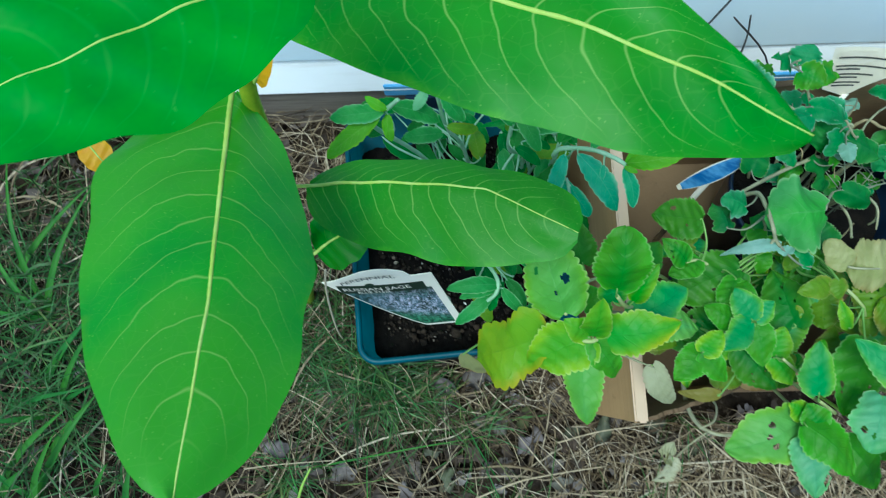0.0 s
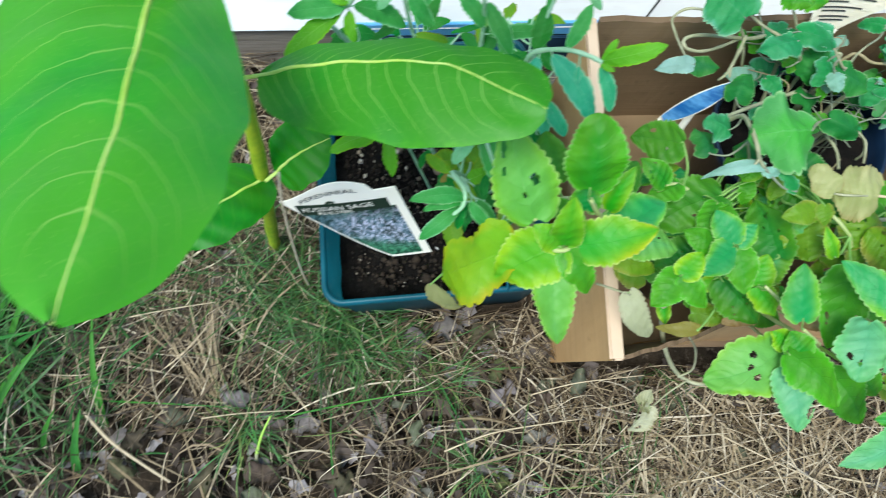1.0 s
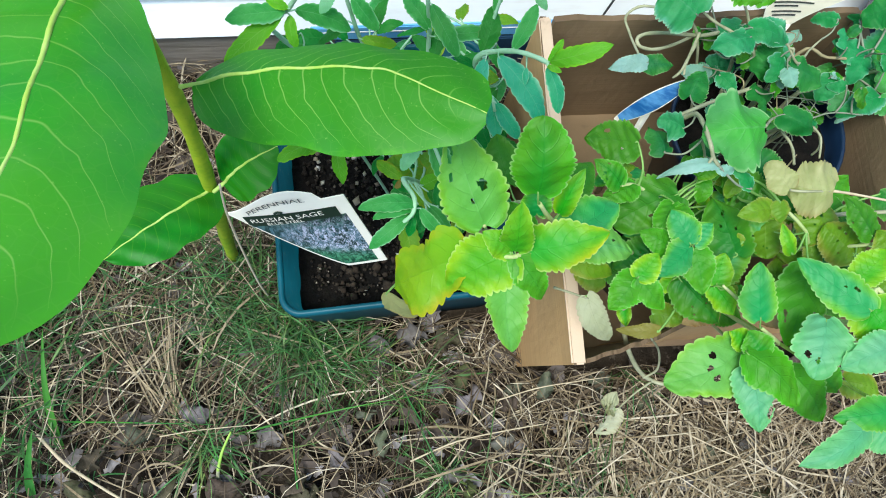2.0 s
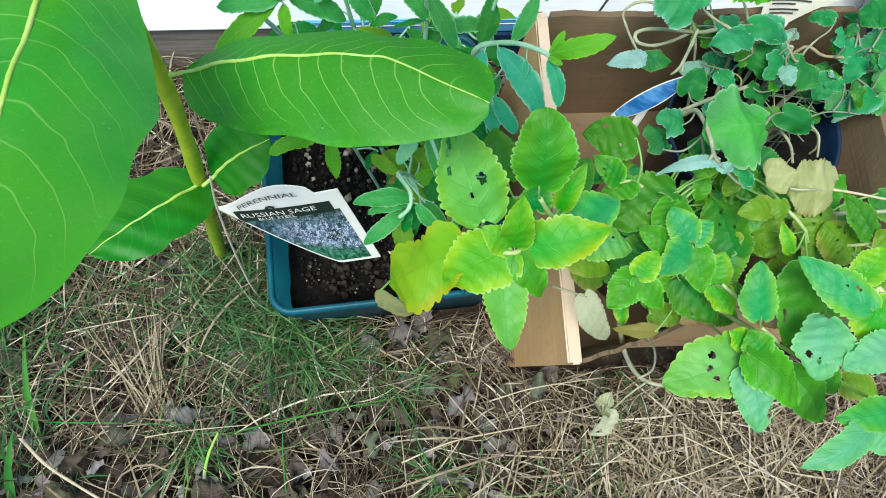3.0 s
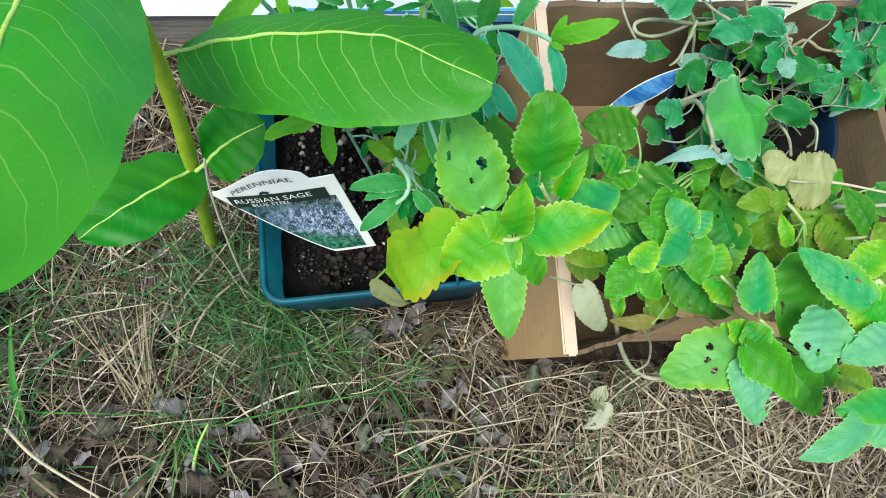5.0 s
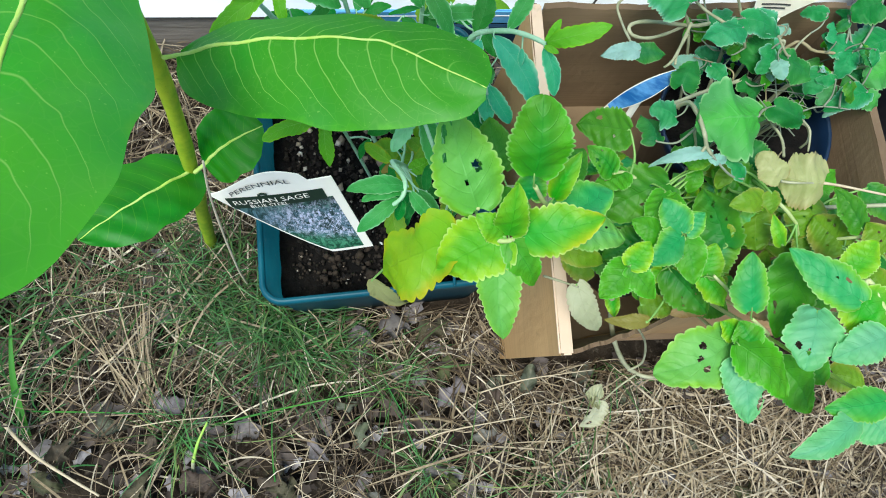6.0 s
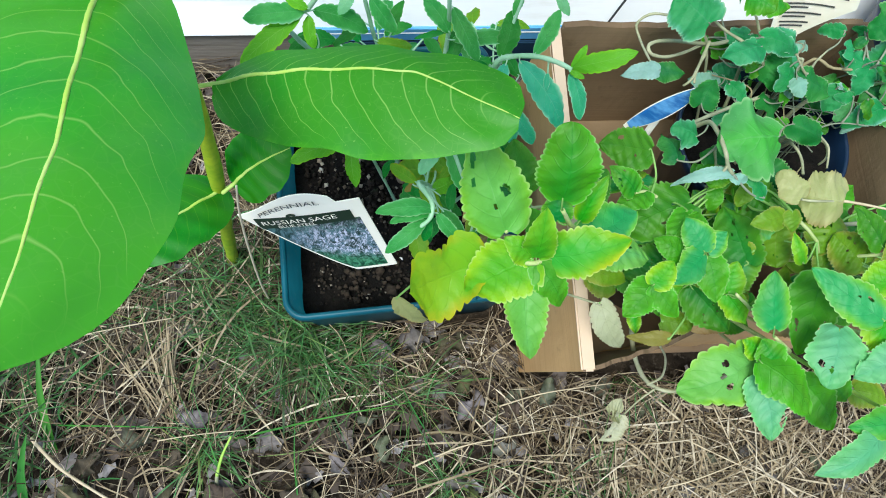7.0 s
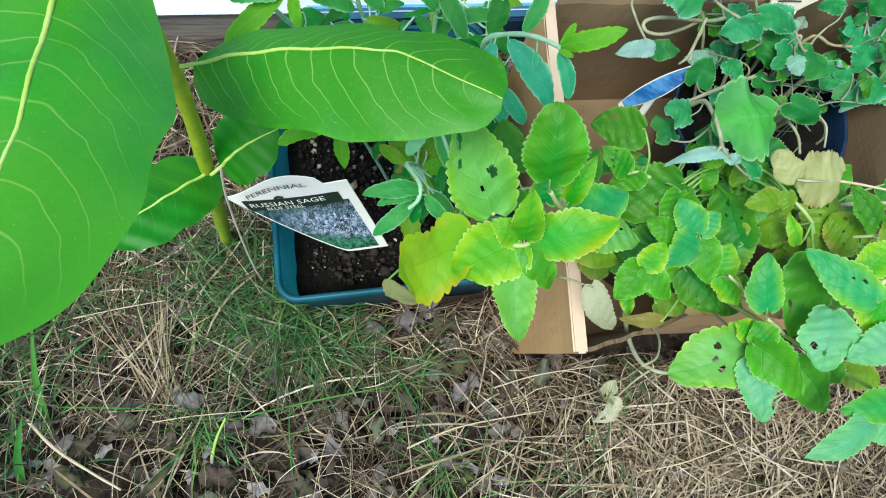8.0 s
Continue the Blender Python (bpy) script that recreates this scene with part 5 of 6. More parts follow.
leaf(hyssop_mid, OVATE, DULL, (0.475, 0.277, 0.235), (0.466, 0.295, 0.240), 0.021, seed=49, holes=((0.63,-0.19,0.041),(0.39,-0.02,0.043),))
leaf(hyssop_mid, OVATE, MINT_DARK, (0.391, 0.290, 0.212), (0.383, 0.330, 0.215), 0.034, seed=50, holes=((0.73,-0.22,0.024),(0.68,-0.04,0.043),(0.41,-0.32,0.027),(0.50,0.24,0.029),))
leaf(hyssop_mid, OVATE, MINT_DARK, (0.413, 0.325, 0.208), (0.391, 0.343, 0.210), 0.031, seed=51, holes=((0.57,0.33,0.045),(0.43,0.48,0.046),(0.59,0.67,0.049),(0.51,0.04,0.023),))
leaf(hyssop_mid, OVATE, PALE, (0.378, 0.281, 0.205), (0.402, 0.302, 0.208), 0.028, seed=52, holes=((0.72,-0.03,0.040),(0.61,0.32,0.023),(0.64,0.11,0.039),(0.46,0.17,0.043),))
leaf(hyssop_mid, OVATE, MINT_DARK, (0.356, 0.278, 0.205), (0.379, 0.250, 0.200), 0.029, seed=53, holes=((0.61,-0.66,0.023),(0.47,0.21,0.025),(0.59,0.18,0.019),(0.49,-0.38,0.020),))
leaf(hyssop_mid, OVATE, MINT, (0.347, 0.3, 0.238), (0.352, 0.317, 0.24), 0.0188, seed=54, arch=0.06)
leaf(hyssop_mid, OVATE, MINT_DARK, (0.340, 0.297, 0.205), (0.316, 0.288, 0.200), 0.025, seed=55, holes=((0.25,-0.13,0.027),(0.46,-0.54,0.045),(0.44,-0.65,0.038),(0.30,0.06,0.029),))
leaf(hyssop_mid, OVATE, CREAM, (0.291, 0.266, 0.225), (0.311, 0.240, 0.195), 0.017, seed=57)
leaf(hyssop_mid, OVATE, STRAWLEAF, (0.344, 0.249, 0.190), (0.317, 0.251, 0.185), 0.010, seed=58)
stem(hyssop_trail, PALE_STEM, .002, (0.382, 0.316, 0.075), (0.405, 0.223, 0.190), (0.381, 0.230, 0.228))
stem(hyssop_trail, PALE_STEM, .002, (0.389, 0.316, 0.075), (0.441, 0.234, 0.200), (0.418, 0.241, 0.250))
stem(hyssop_trail, LIME_STEM, .002, (0.394, 0.313, 0.075), (0.447, 0.212, 0.200), (0.440, 0.197, 0.240), (0.419, 0.186, 0.267))
stem(hyssop_trail, PALE_STEM, .002, (0.396, 0.316, 0.075), (0.450, 0.231, 0.220), (0.448, 0.224, 0.260))
stem(hyssop_trail, CREAM_STEM, .0028, (0.324, 0.269, 0.185), (0.332, 0.257, 0.150), (0.346, 0.244, 0.110), (0.363, 0.232, 0.080), (0.380, 0.225, 0.075), (0.393, 0.225, 0.100), (0.397, 0.229, 0.150), (0.387, 0.232, 0.215))
stem(hyssop_trail, CREAM_STEM, .0014, (0.362, 0.230, 0.080), (0.371, 0.235, 0.090), (0.361, 0.244, 0.130), (0.344, 0.250, 0.165), (0.332, 0.253, 0.185))
stem(hyssop_trail, CREAM_STEM, .0012, (0.369, 0.227, 0.078), (0.354, 0.218, 0.078), (0.336, 0.205, 0.085))
leaf(hyssop_trail, LOBED, PALE, (0.382, 0.232, 0.225), (0.333, 0.212, 0.220), 0.036, seed=61, holes=((.42,-.38,.05),(.5,-.05,.035),(.48,.3,.05)))
leaf(hyssop_trail, OVATE, MINT, (0.376, 0.226, 0.238), (0.404, 0.196, 0.230), 0.028, seed=62)
leaf(hyssop_trail, OVATE, PALE_TEAL, (0.378, 0.218, 0.230), (0.383, 0.182, 0.222), 0.024, seed=63, holes=((.7,.75,.09),(.58,.95,.08)))
leaf(hyssop_trail, LOBED, PALE_TEAL, (0.417, 0.241, 0.252), (0.406, 0.209, 0.250), 0.029, seed=64, holes=((.65,-.45,.06),(.72,-.05,.055)))
leaf(hyssop_trail, OVATE, MINT, (0.406, 0.216, 0.222), (0.423, 0.187, 0.218), 0.028, seed=65, holes=((.25,.6,.03),))
leaf(hyssop_trail, OVATE, PALE_TEAL, (0.448, 0.224, 0.260), (0.418, 0.213, 0.258), 0.022, seed=66, holes=((.7,-.9,.09),))
leaf(hyssop_trail, OVATE, PALE_TEAL, (0.418, 0.183, 0.268), (0.382, 0.164, 0.266), 0.017, seed=67)
leaf(hyssop_trail, OVATE, MINT_TEAL, (0.434, 0.190, 0.270), (0.402, 0.187, 0.270), 0.018, seed=68)
leaf(hyssop_trail, OVATE, PALE_TEAL, (0.428, 0.182, 0.262), (0.439, 0.170, 0.260), 0.022, seed=69)
leaf(hyssop_trail, OVATE, MINT, (0.386, 0.225, 0.235), (0.378, 0.238, 0.240), 0.019, seed=70)
leaf(hyssop_trail, OVATE, LIME, (0.380, 0.231, 0.230), (0.370, 0.239, 0.236), 0.014, seed=71)
leaf(hyssop_trail, OVATE, DULL, (0.451, 0.211, 0.200), (0.471, 0.203, 0.200), 0.020, seed=72)
leaf(hyssop_trail, OVATE, MINT, (0.426, 0.219, 0.215), (0.440, 0.203, 0.210), 0.020, seed=73)
leaf(hyssop_trail, OVATE, DULL, (0.465, 0.253, 0.240), (0.459, 0.270, 0.240), 0.019, seed=74)
stem(creeper, CREAM_STEM, .0024, (0.440, 0.410, 0.100), (0.448, 0.426, 0.170), (0.424, 0.416, 0.190), (0.389, 0.397, 0.210), (0.362, 0.381, 0.226))
stem(creeper, CREAM_STEM, .0022, (0.430, 0.420, 0.100), (0.438, 0.469, 0.170), (0.398, 0.459, 0.195), (0.364, 0.456, 0.205), (0.350, 0.451, 0.208), (0.351, 0.445, 0.206), (0.364, 0.446, 0.200), (0.381, 0.453, 0.195), (0.398, 0.461, 0.195))
stem(creeper, CREAM_STEM, .0016, (0.420, 0.430, 0.100), (0.395, 0.460, 0.200), (0.361, 0.474, 0.210), (0.345, 0.471, 0.205), (0.347, 0.460, 0.200), (0.346, 0.434, 0.215), (0.347, 0.425, 0.220))
stem(creeper, CREAM_STEM, .0018, (0.397, 0.458, 0.200), (0.390, 0.445, 0.200), (0.378, 0.426, 0.205), (0.373, 0.423, 0.200))
stem(creeper, CREAM_STEM, .0016, (0.393, 0.449, 0.200), (0.384, 0.434, 0.200), (0.381, 0.425, 0.200))
stem(creeper, CREAM_STEM, .0022, (0.366, 0.380, 0.225), (0.368, 0.375, 0.240), (0.365, 0.360, 0.255), (0.364, 0.344, 0.262), (0.367, 0.339, 0.256), (0.371, 0.335, 0.252))
stem(creeper, CREAM_STEM, .0016, (0.367, 0.339, 0.256), (0.364, 0.335, 0.252))
stem(creeper, CREAM_STEM, .0016, (0.430, 0.400, 0.100), (0.418, 0.379, 0.190), (0.376, 0.364, 0.230), (0.382, 0.359, 0.210), (0.381, 0.352, 0.200))
stem(creeper, CREAM_STEM, .0018, (0.440, 0.400, 0.100), (0.451, 0.394, 0.170), (0.446, 0.379, 0.195), (0.447, 0.367, 0.200), (0.443, 0.353, 0.205))
stem(creeper, CREAM_STEM, .0016, (0.460, 0.400, 0.100), (0.464, 0.394, 0.170), (0.478, 0.388, 0.180), (0.472, 0.372, 0.190), (0.471, 0.370, 0.180))
stem(creeper, CREAM_STEM, .0014, (0.470, 0.387, 0.190), (0.471, 0.376, 0.195), (0.470, 0.363, 0.190))
stem(creeper, CREAM_STEM, .0026, (0.470, 0.420, 0.100), (0.479, 0.427, 0.160), (0.490, 0.429, 0.165), (0.515, 0.435, 0.170), (0.551, 0.442, 0.170))
stem(creeper, BROWN_STEM, .002, (0.460, 0.430, 0.100), (0.477, 0.451, 0.180), (0.498, 0.447, 0.180), (0.531, 0.447, 0.175))
stem(creeper, CREAM_STEM, .0016, (0.460, 0.420, 0.100), (0.457, 0.434, 0.200), (0.453, 0.438, 0.210), (0.445, 0.444, 0.215))
stem(creeper, CREAM_STEM, .0014, (0.453, 0.438, 0.210), (0.463, 0.431, 0.200), (0.479, 0.447, 0.190), (0.493, 0.459, 0.185))
stem(creeper, CREAM_STEM, .0018, (0.440, 0.430, 0.100), (0.447, 0.446, 0.180), (0.420, 0.447, 0.210), (0.399, 0.454, 0.220), (0.384, 0.460, 0.230))
stem(creeper, CREAM_STEM, .0016, (0.450, 0.400, 0.100), (0.446, 0.386, 0.200), (0.433, 0.385, 0.210), (0.401, 0.357, 0.256))
stem(creeper, DRY_STEM, .0014, (0.449, 0.324, 0.231), (0.459, 0.320, 0.235), (0.485, 0.311, 0.240))
stem(creeper, CREAM_STEM, .0024, (0.459, 0.318, 0.200), (0.480, 0.319, 0.200), (0.511, 0.316, 0.210))
stem(creeper, CREAM_STEM, .0014, (0.440, 0.390, 0.100), (0.440, 0.377, 0.170), (0.428, 0.347, 0.200), (0.423, 0.326, 0.230), (0.449, 0.324, 0.231))
stem(creeper, CREAM_STEM, .0014, (0.433, 0.438, 0.200), (0.423, 0.460, 0.220), (0.411, 0.475, 0.235), (0.428, 0.472, 0.235))
leaf(creeper, LOBED, GREY_PALE, (0.400, 0.356, 0.258), (0.363, 0.352, 0.262), 0.044, seed=81)
leaf(creeper, OVATE, SILVER, (0.372, 0.336, 0.252), (0.337, 0.334, 0.248), 0.009, seed=82)
leaf(creeper, OVATE, SILVER, (0.371, 0.334, 0.250), (0.384, 0.333, 0.248), 0.007, seed=83)
leaf(creeper, OVATE, GREY, (0.394, 0.324, 0.240), (0.382, 0.336, 0.246), 0.009, seed=84)
leaf(creeper, OVATE, SILVER, (0.350, 0.424, 0.220), (0.322, 0.419, 0.222), 0.012, seed=85)
leaf(creeper, OVATE, GREY_DARK, (0.347, 0.423, 0.218), (0.368, 0.423, 0.216), 0.014, seed=86)
leaf(creeper, ROUND, GREY, (0.380, 0.447, 0.238), (0.359, 0.464, 0.248), 0.036, seed=87)
leaf(creeper, OVATE, GREY, (0.420, 0.438, 0.225), (0.391, 0.430, 0.225), 0.021, seed=88)
leaf(creeper, OVATE, GREY, (0.419, 0.443, 0.228), (0.448, 0.434, 0.222), 0.018, seed=89)
leaf(creeper, ROUND, GREY_DARK, (0.452, 0.436, 0.205), (0.433, 0.426, 0.200), 0.029, seed=90)
leaf(creeper, OVATE, GREY, (0.447, 0.432, 0.208), (0.438, 0.415, 0.204), 0.018, seed=91)
leaf(creeper, ROUND, GREY_DARK, (0.456, 0.430, 0.200), (0.481, 0.417, 0.195), 0.023, seed=92)
leaf(creeper, OVATE, SILVER, (0.449, 0.422, 0.210), (0.451, 0.408, 0.208), 0.012, seed=93)
leaf(creeper, ROUND, GREY, (0.493, 0.425, 0.190), (0.482, 0.411, 0.186), 0.020, seed=94)
leaf(creeper, OVATE, GREY, (0.527, 0.447, 0.180), (0.503, 0.459, 0.184), 0.020, seed=95)
leaf(creeper, OVATE, GREY, (0.530, 0.414, 0.180), (0.501, 0.403, 0.178), 0.020, seed=96)
leaf(creeper, OVATE, GREY_DARK, (0.437, 0.385, 0.215), (0.466, 0.376, 0.205), 0.019, seed=97)
leaf(creeper, ROUND, GREY, (0.361, 0.368, 0.235), (0.345, 0.374, 0.238), 0.020, seed=98)
leaf(creeper, ROUND, GREY_DARK, (0.351, 0.356, 0.225), (0.345, 0.374, 0.230), 0.019, seed=99)
leaf(creeper, OVATE, GREY_DARK, (0.378, 0.402, 0.212), (0.390, 0.421, 0.215), 0.020, seed=100)
leaf(creeper, ROUND, GREY, (0.559, 0.458, 0.180), (0.532, 0.447, 0.178), 0.033, seed=102)
leaf(creeper, ROUND, GREY_DARK, (0.539, 0.426, 0.170), (0.523, 0.439, 0.172), 0.027, seed=103)
leaf(creeper, ROUND, GREY_PALE, (0.554, 0.433, 0.182), (0.530, 0.425, 0.180), 0.027, seed=104)
leaf(creeper, ROUND, MINT, (0.402, 0.456, 0.255), (0.416, 0.445, 0.255), 0.021, seed=105)
leaf(creeper, ROUND, GREY_DARK, (0.542, 0.475, 0.200), (0.519, 0.466, 0.200), 0.030, seed=106)
leaf(creeper, ROUND, DRYLEAF, (0.449, 0.324, 0.232), (0.425, 0.330, 0.230), 0.036, seed=107)
leaf(creeper, ROUND, DRYLEAF, (0.422, 0.326, 0.232), (0.410, 0.343, 0.236), 0.018, seed=108)
leaf(creeper, OVATE, GREY_DARK, (0.428, 0.347, 0.200), (0.416, 0.368, 0.200), 0.025, seed=109)
leaf(creeper, OVATE, GREY_DARK, (0.440, 0.423, 0.185), (0.447, 0.398, 0.180), 0.027, seed=110)
leaf(creeper, OVATE, GREY, (0.406, 0.424, 0.200), (0.415, 0.410, 0.200), 0.013, seed=111)
leaf(creeper, OVATE, GREY_DARK, (0.391, 0.359, 0.210), (0.374, 0.366, 0.212), 0.022, seed=112)
leaf(creeper, OVATE, GREY, (0.353, 0.329, 0.200), (0.340, 0.340, 0.200), 0.015, seed=113)
leaf(creeper, ROUND, GREY, (0.414, 0.472, 0.235), (0.419, 0.482, 0.245), 0.023, seed=114)
leaf(creeper, ROUND, MINT, (0.428, 0.469, 0.235), (0.440, 0.463, 0.230), 0.020, seed=115)
leaf(creeper, ROUND, GREY, (0.409, 0.473, 0.230), (0.398, 0.482, 0.235), 0.023, seed=116)
leaf(creeper, OVATE, GREY, (0.431, 0.448, 0.225), (0.450, 0.437, 0.218), 0.016, seed=117)
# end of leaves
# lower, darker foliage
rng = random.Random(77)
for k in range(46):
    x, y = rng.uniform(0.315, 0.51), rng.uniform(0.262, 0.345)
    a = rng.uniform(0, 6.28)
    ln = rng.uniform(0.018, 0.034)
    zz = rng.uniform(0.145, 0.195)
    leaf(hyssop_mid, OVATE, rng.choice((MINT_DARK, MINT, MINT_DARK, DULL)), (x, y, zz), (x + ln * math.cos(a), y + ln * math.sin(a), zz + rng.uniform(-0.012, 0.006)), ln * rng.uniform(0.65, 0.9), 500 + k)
for k in range(15):
    a, r = rng.uniform(0, 6.28), rng.uniform(0.015, 0.075)
    p0 = Vector((0.465 + r * 0.3 * math.cos(a), 0.412 + r * 0.3 * math.sin(a), 0.12))
    p3 = Vector((min(0.525, 0.470 + r * math.cos(a + 0.5)), 0.425 + 0.7 * r * math.sin(a + 0.5), rng.uniform(0.15, 0.20)))
    p1 = p0.lerp(p3, 0.35) + Vector((rng.gauss(0, 0.012), rng.gauss(0, 0.012), 0.03))
    p2 = p0.lerp(p3, 0.7) + Vector((rng.gauss(0, 0.012), rng.gauss(0, 0.012), 0.015))
    stem(creeper, rng.choice((BROWN_STEM, GREY_STEM, GREY_STEM)), rng.uniform(0.0006, 0.0010), p0, p1, p2, p3)
for k in range(56):
    x, y = rng.uniform(0.410, 0.535), rng.uniform(0.405, 0.488)
    a = rng.uniform(0, 6.28)
    ln = rng.uniform(0.010, 0.022)
    zz = rng.uniform(0.145, 0.200)
    leaf(creeper, rng.choice((ROUND, OVATE)), rng.choice((GREY_DARK, GREY, MINT_DARK, GREY, MINT, GREY_PALE, SILVER)), (x, y, zz), (x + ln * math.cos(a), y + ln * math.sin(a), zz + rng.uniform(-0.014, 0.004)), ln * rng.uniform(0.6, 0.95), 600 + k)
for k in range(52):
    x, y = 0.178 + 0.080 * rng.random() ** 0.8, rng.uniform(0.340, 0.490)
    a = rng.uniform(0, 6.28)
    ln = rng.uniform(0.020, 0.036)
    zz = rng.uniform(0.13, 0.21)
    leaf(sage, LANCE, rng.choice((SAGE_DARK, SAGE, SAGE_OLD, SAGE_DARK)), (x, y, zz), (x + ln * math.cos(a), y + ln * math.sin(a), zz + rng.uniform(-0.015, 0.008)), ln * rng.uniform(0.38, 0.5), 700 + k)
for k in range(52):
    x, y = rng.uniform(0.320, 0.49), rng.uniform(0.270, 0.365)
    a = rng.uniform(0, 6.28)
    if x > 0.43 and y > 0.32:
        continue
    for turn in (0.0, 2.6):
        ln = rng.uniform(0.010, 0.019)
        zz = rng.uniform(0.180, 0.215)
        leaf(hyssop_mid, rng.choice((OVATE, OVATE, ROUND)), rng.choice((MINT, LIME, PALE, MINT, MINT_TEAL, DULL)), (x, y, zz), (x + ln * math.cos(a + turn), y + ln * math.sin(a + turn), zz + rng.uniform(-0.010, 0.006)), ln * rng.uniform(0.6, 0.85), 800 + 2 * k + int(turn))
# withered peach leaves low in the box
leaf(hyssop_mid, OVATE, PEACH, (0.440, 0.262, 0.190), (0.412, 0.250, 0.188), 0.024, 311)
leaf(hyssop_mid, OVATE, PEACH, (0.384, 0.262, 0.185), (0.362, 0.254, 0.182), 0.018, 312)
leaf(hyssop_mid, OVATE, PEACH, (0.345, 0.325, 0.205), (0.330, 0.318, 0.203), 0.014, 313)
leaf(hyssop_low, OVATE, PEACH, (0.222, 0.300, 0.235), (0.208, 0.288, 0.228), 0.010, 314)
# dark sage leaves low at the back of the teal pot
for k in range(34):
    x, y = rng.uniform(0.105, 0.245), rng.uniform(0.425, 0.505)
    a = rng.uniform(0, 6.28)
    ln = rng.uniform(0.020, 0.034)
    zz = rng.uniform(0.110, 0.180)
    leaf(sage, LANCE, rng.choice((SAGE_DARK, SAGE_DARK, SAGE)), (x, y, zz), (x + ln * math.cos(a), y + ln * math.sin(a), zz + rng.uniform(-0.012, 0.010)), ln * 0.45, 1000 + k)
# a cast-off leaf on the trailing stem, and one caught on the pot rim
leaf(hyssop_trail, ROUND, CREAM, (0.336, 0.208, 0.086), (0.322, 0.188, 0.080), 0.020, 301, ((0.75, 0.3, 0.09), (0.5, -0.7, 0.12)), hint=(0.6, -0.2, 0.8), cup=0.5)
leaf(hyssop_trail, ROUND, CREAM, (0.336, 0.208, 0.086), (0.326, 0.214, 0.090), 0.020, 302, ((0.6, 0.4, 0.10),), hint=(-0.3, 0.4, 0.8), cup=0.5)
leaf(hyssop_low, OVATE, DRYLEAF, (0.171, 0.281, 0.190), (0.196, 0.272, 0.140), 0.015, 303, hint=(-0.2, -1.0, 0.5), cup=0.6)

# ---- lawn: straw, grass, litter ----


def inside_things(x, y):
    inpot = (np.abs(x - PX) < HX - 0.010) & (np.abs(y - PY) < HY - 0.010)
    inbox = (x > BX0 - 0.001) & (x < BX1 + 0.002) & (y > FB - 0.012) & (y < BY1 + 0.002)
    return inpot | inbox | (np.hypot(x - 0.64, y - 0.495) < 0.062) | (y > 0.568)



def free_ground(rng, count):
    p = np.stack([rng.uniform(-0.55, 1.0, count * 2), rng.uniform(-0.25, 0.565, count * 2)], 1)
    return p[~inside_things(p[:, 0], p[:, 1])][:count]


def patchy_ground(rng, count):
    p = free_ground(rng, count * 2)
    keep = np.array([noise.noise((float(x) * 11, float(y) * 11, 4.0)) for x, y in p]) + rng.uniform(-0.55, 0.75, len(p)) - 0.55 * np.exp(-((p[:, 0] - 0.10) ** 2 + (p[:, 1] - 0.26) ** 2) / 0.0022) - 0.42 * np.clip((0.235 - p[:, 1]) / 0.05, 0, 1) * np.clip((0.27 - p[:, 0]) / 0.06, 0, 1) - 0.40 * np.clip((-0.13 - p[:, 0]) / 0.06, 0, 1) > 0
    return p[keep][:count]


def sunny_ground(rng, count):
    p = np.stack([rng.normal(0.46, 0.09, count), rng.normal(0.15, 0.055, count)], 1)
    return p[~inside_things(p[:, 0], p[:, 1])]


def wide_ground(rng, count):
    p = np.stack([rng.uniform(-3.8, 4.8, count), rng.uniform(-3.2, 0.55, count)], 1)
    return p[(p[:, 0] < -0.45) | (p[:, 0] > 0.95) | (p[:, 1] < -0.18)]


def green_patches(rng, count):
    spots = ((0.072, 0.278, 0.012), (0.096, 0.297, 0.012), (0.106, 0.277, 0.010), (0.085, 0.318, 0.012), (0.080, 0.300, 0.012), (0.116, 0.267, 0.010), (0.145, 0.256, 0.008), (0.183, 0.236, 0.008), (0.205, 0.160, 0.008), (0.374, 0.249, 0.012), (0.050, 0.339, 0.018), (0.037, 0.299, 0.014), (-0.014, 0.346, 0.030), (-0.12, 0.355, 0.035), (-0.20, 0.33, 0.06), (0.010, 0.196, 0.008), (0.323, 0.145, 0.022))
    out = []
    for cx, cy, r in spots:
        out.append(np.stack([rng.normal(cx, r, count // 20), rng.normal(cy, r * 0.8, count // 20)], 1))
    out.append(free_ground(rng, count // 6))
    p = np.concatenate(out)
    return p[~inside_things(p[:, 0], p[:, 1])]


ribbons("dry_straw", STRAW, 9500, patchy_ground, 0.060, 0.0011, 0.018, 0.15, 11, "tangled dry straw-coloured grass", "dry grass", cells=6, curve=0.75)
ribbons("fine_straw", STRAW, 17000, patchy_ground, 0.038, 0.0008, 0.026, 0.26, 12, "fine dry grass stems", "dry grass", curve=0.9)
def beside_things(rng, count):
    out = []
    for x0, x1, y0, y1 in ((PX - HX - 0.03, PX + HX + 0.02, PY - HY - 0.05, PY - HY + 0.01), (PX - HX - 0.04, PX - HX + 0.01, PY - HY, PY + HY), (BX0 - 0.02, BX1 + 0.03, FB - 0.05, FB - 0.008), (BX1, BX1 + 0.05, FB, BY1), (-0.5, 0.9, 0.505, 0.568)):
        out.append(np.stack([rng.uniform(x0, x1, count // 5), rng.uniform(y0, y1, count // 5)], 1))
    p = np.concatenate(out)
    return p[~inside_things(p[:, 0], p[:, 1])]


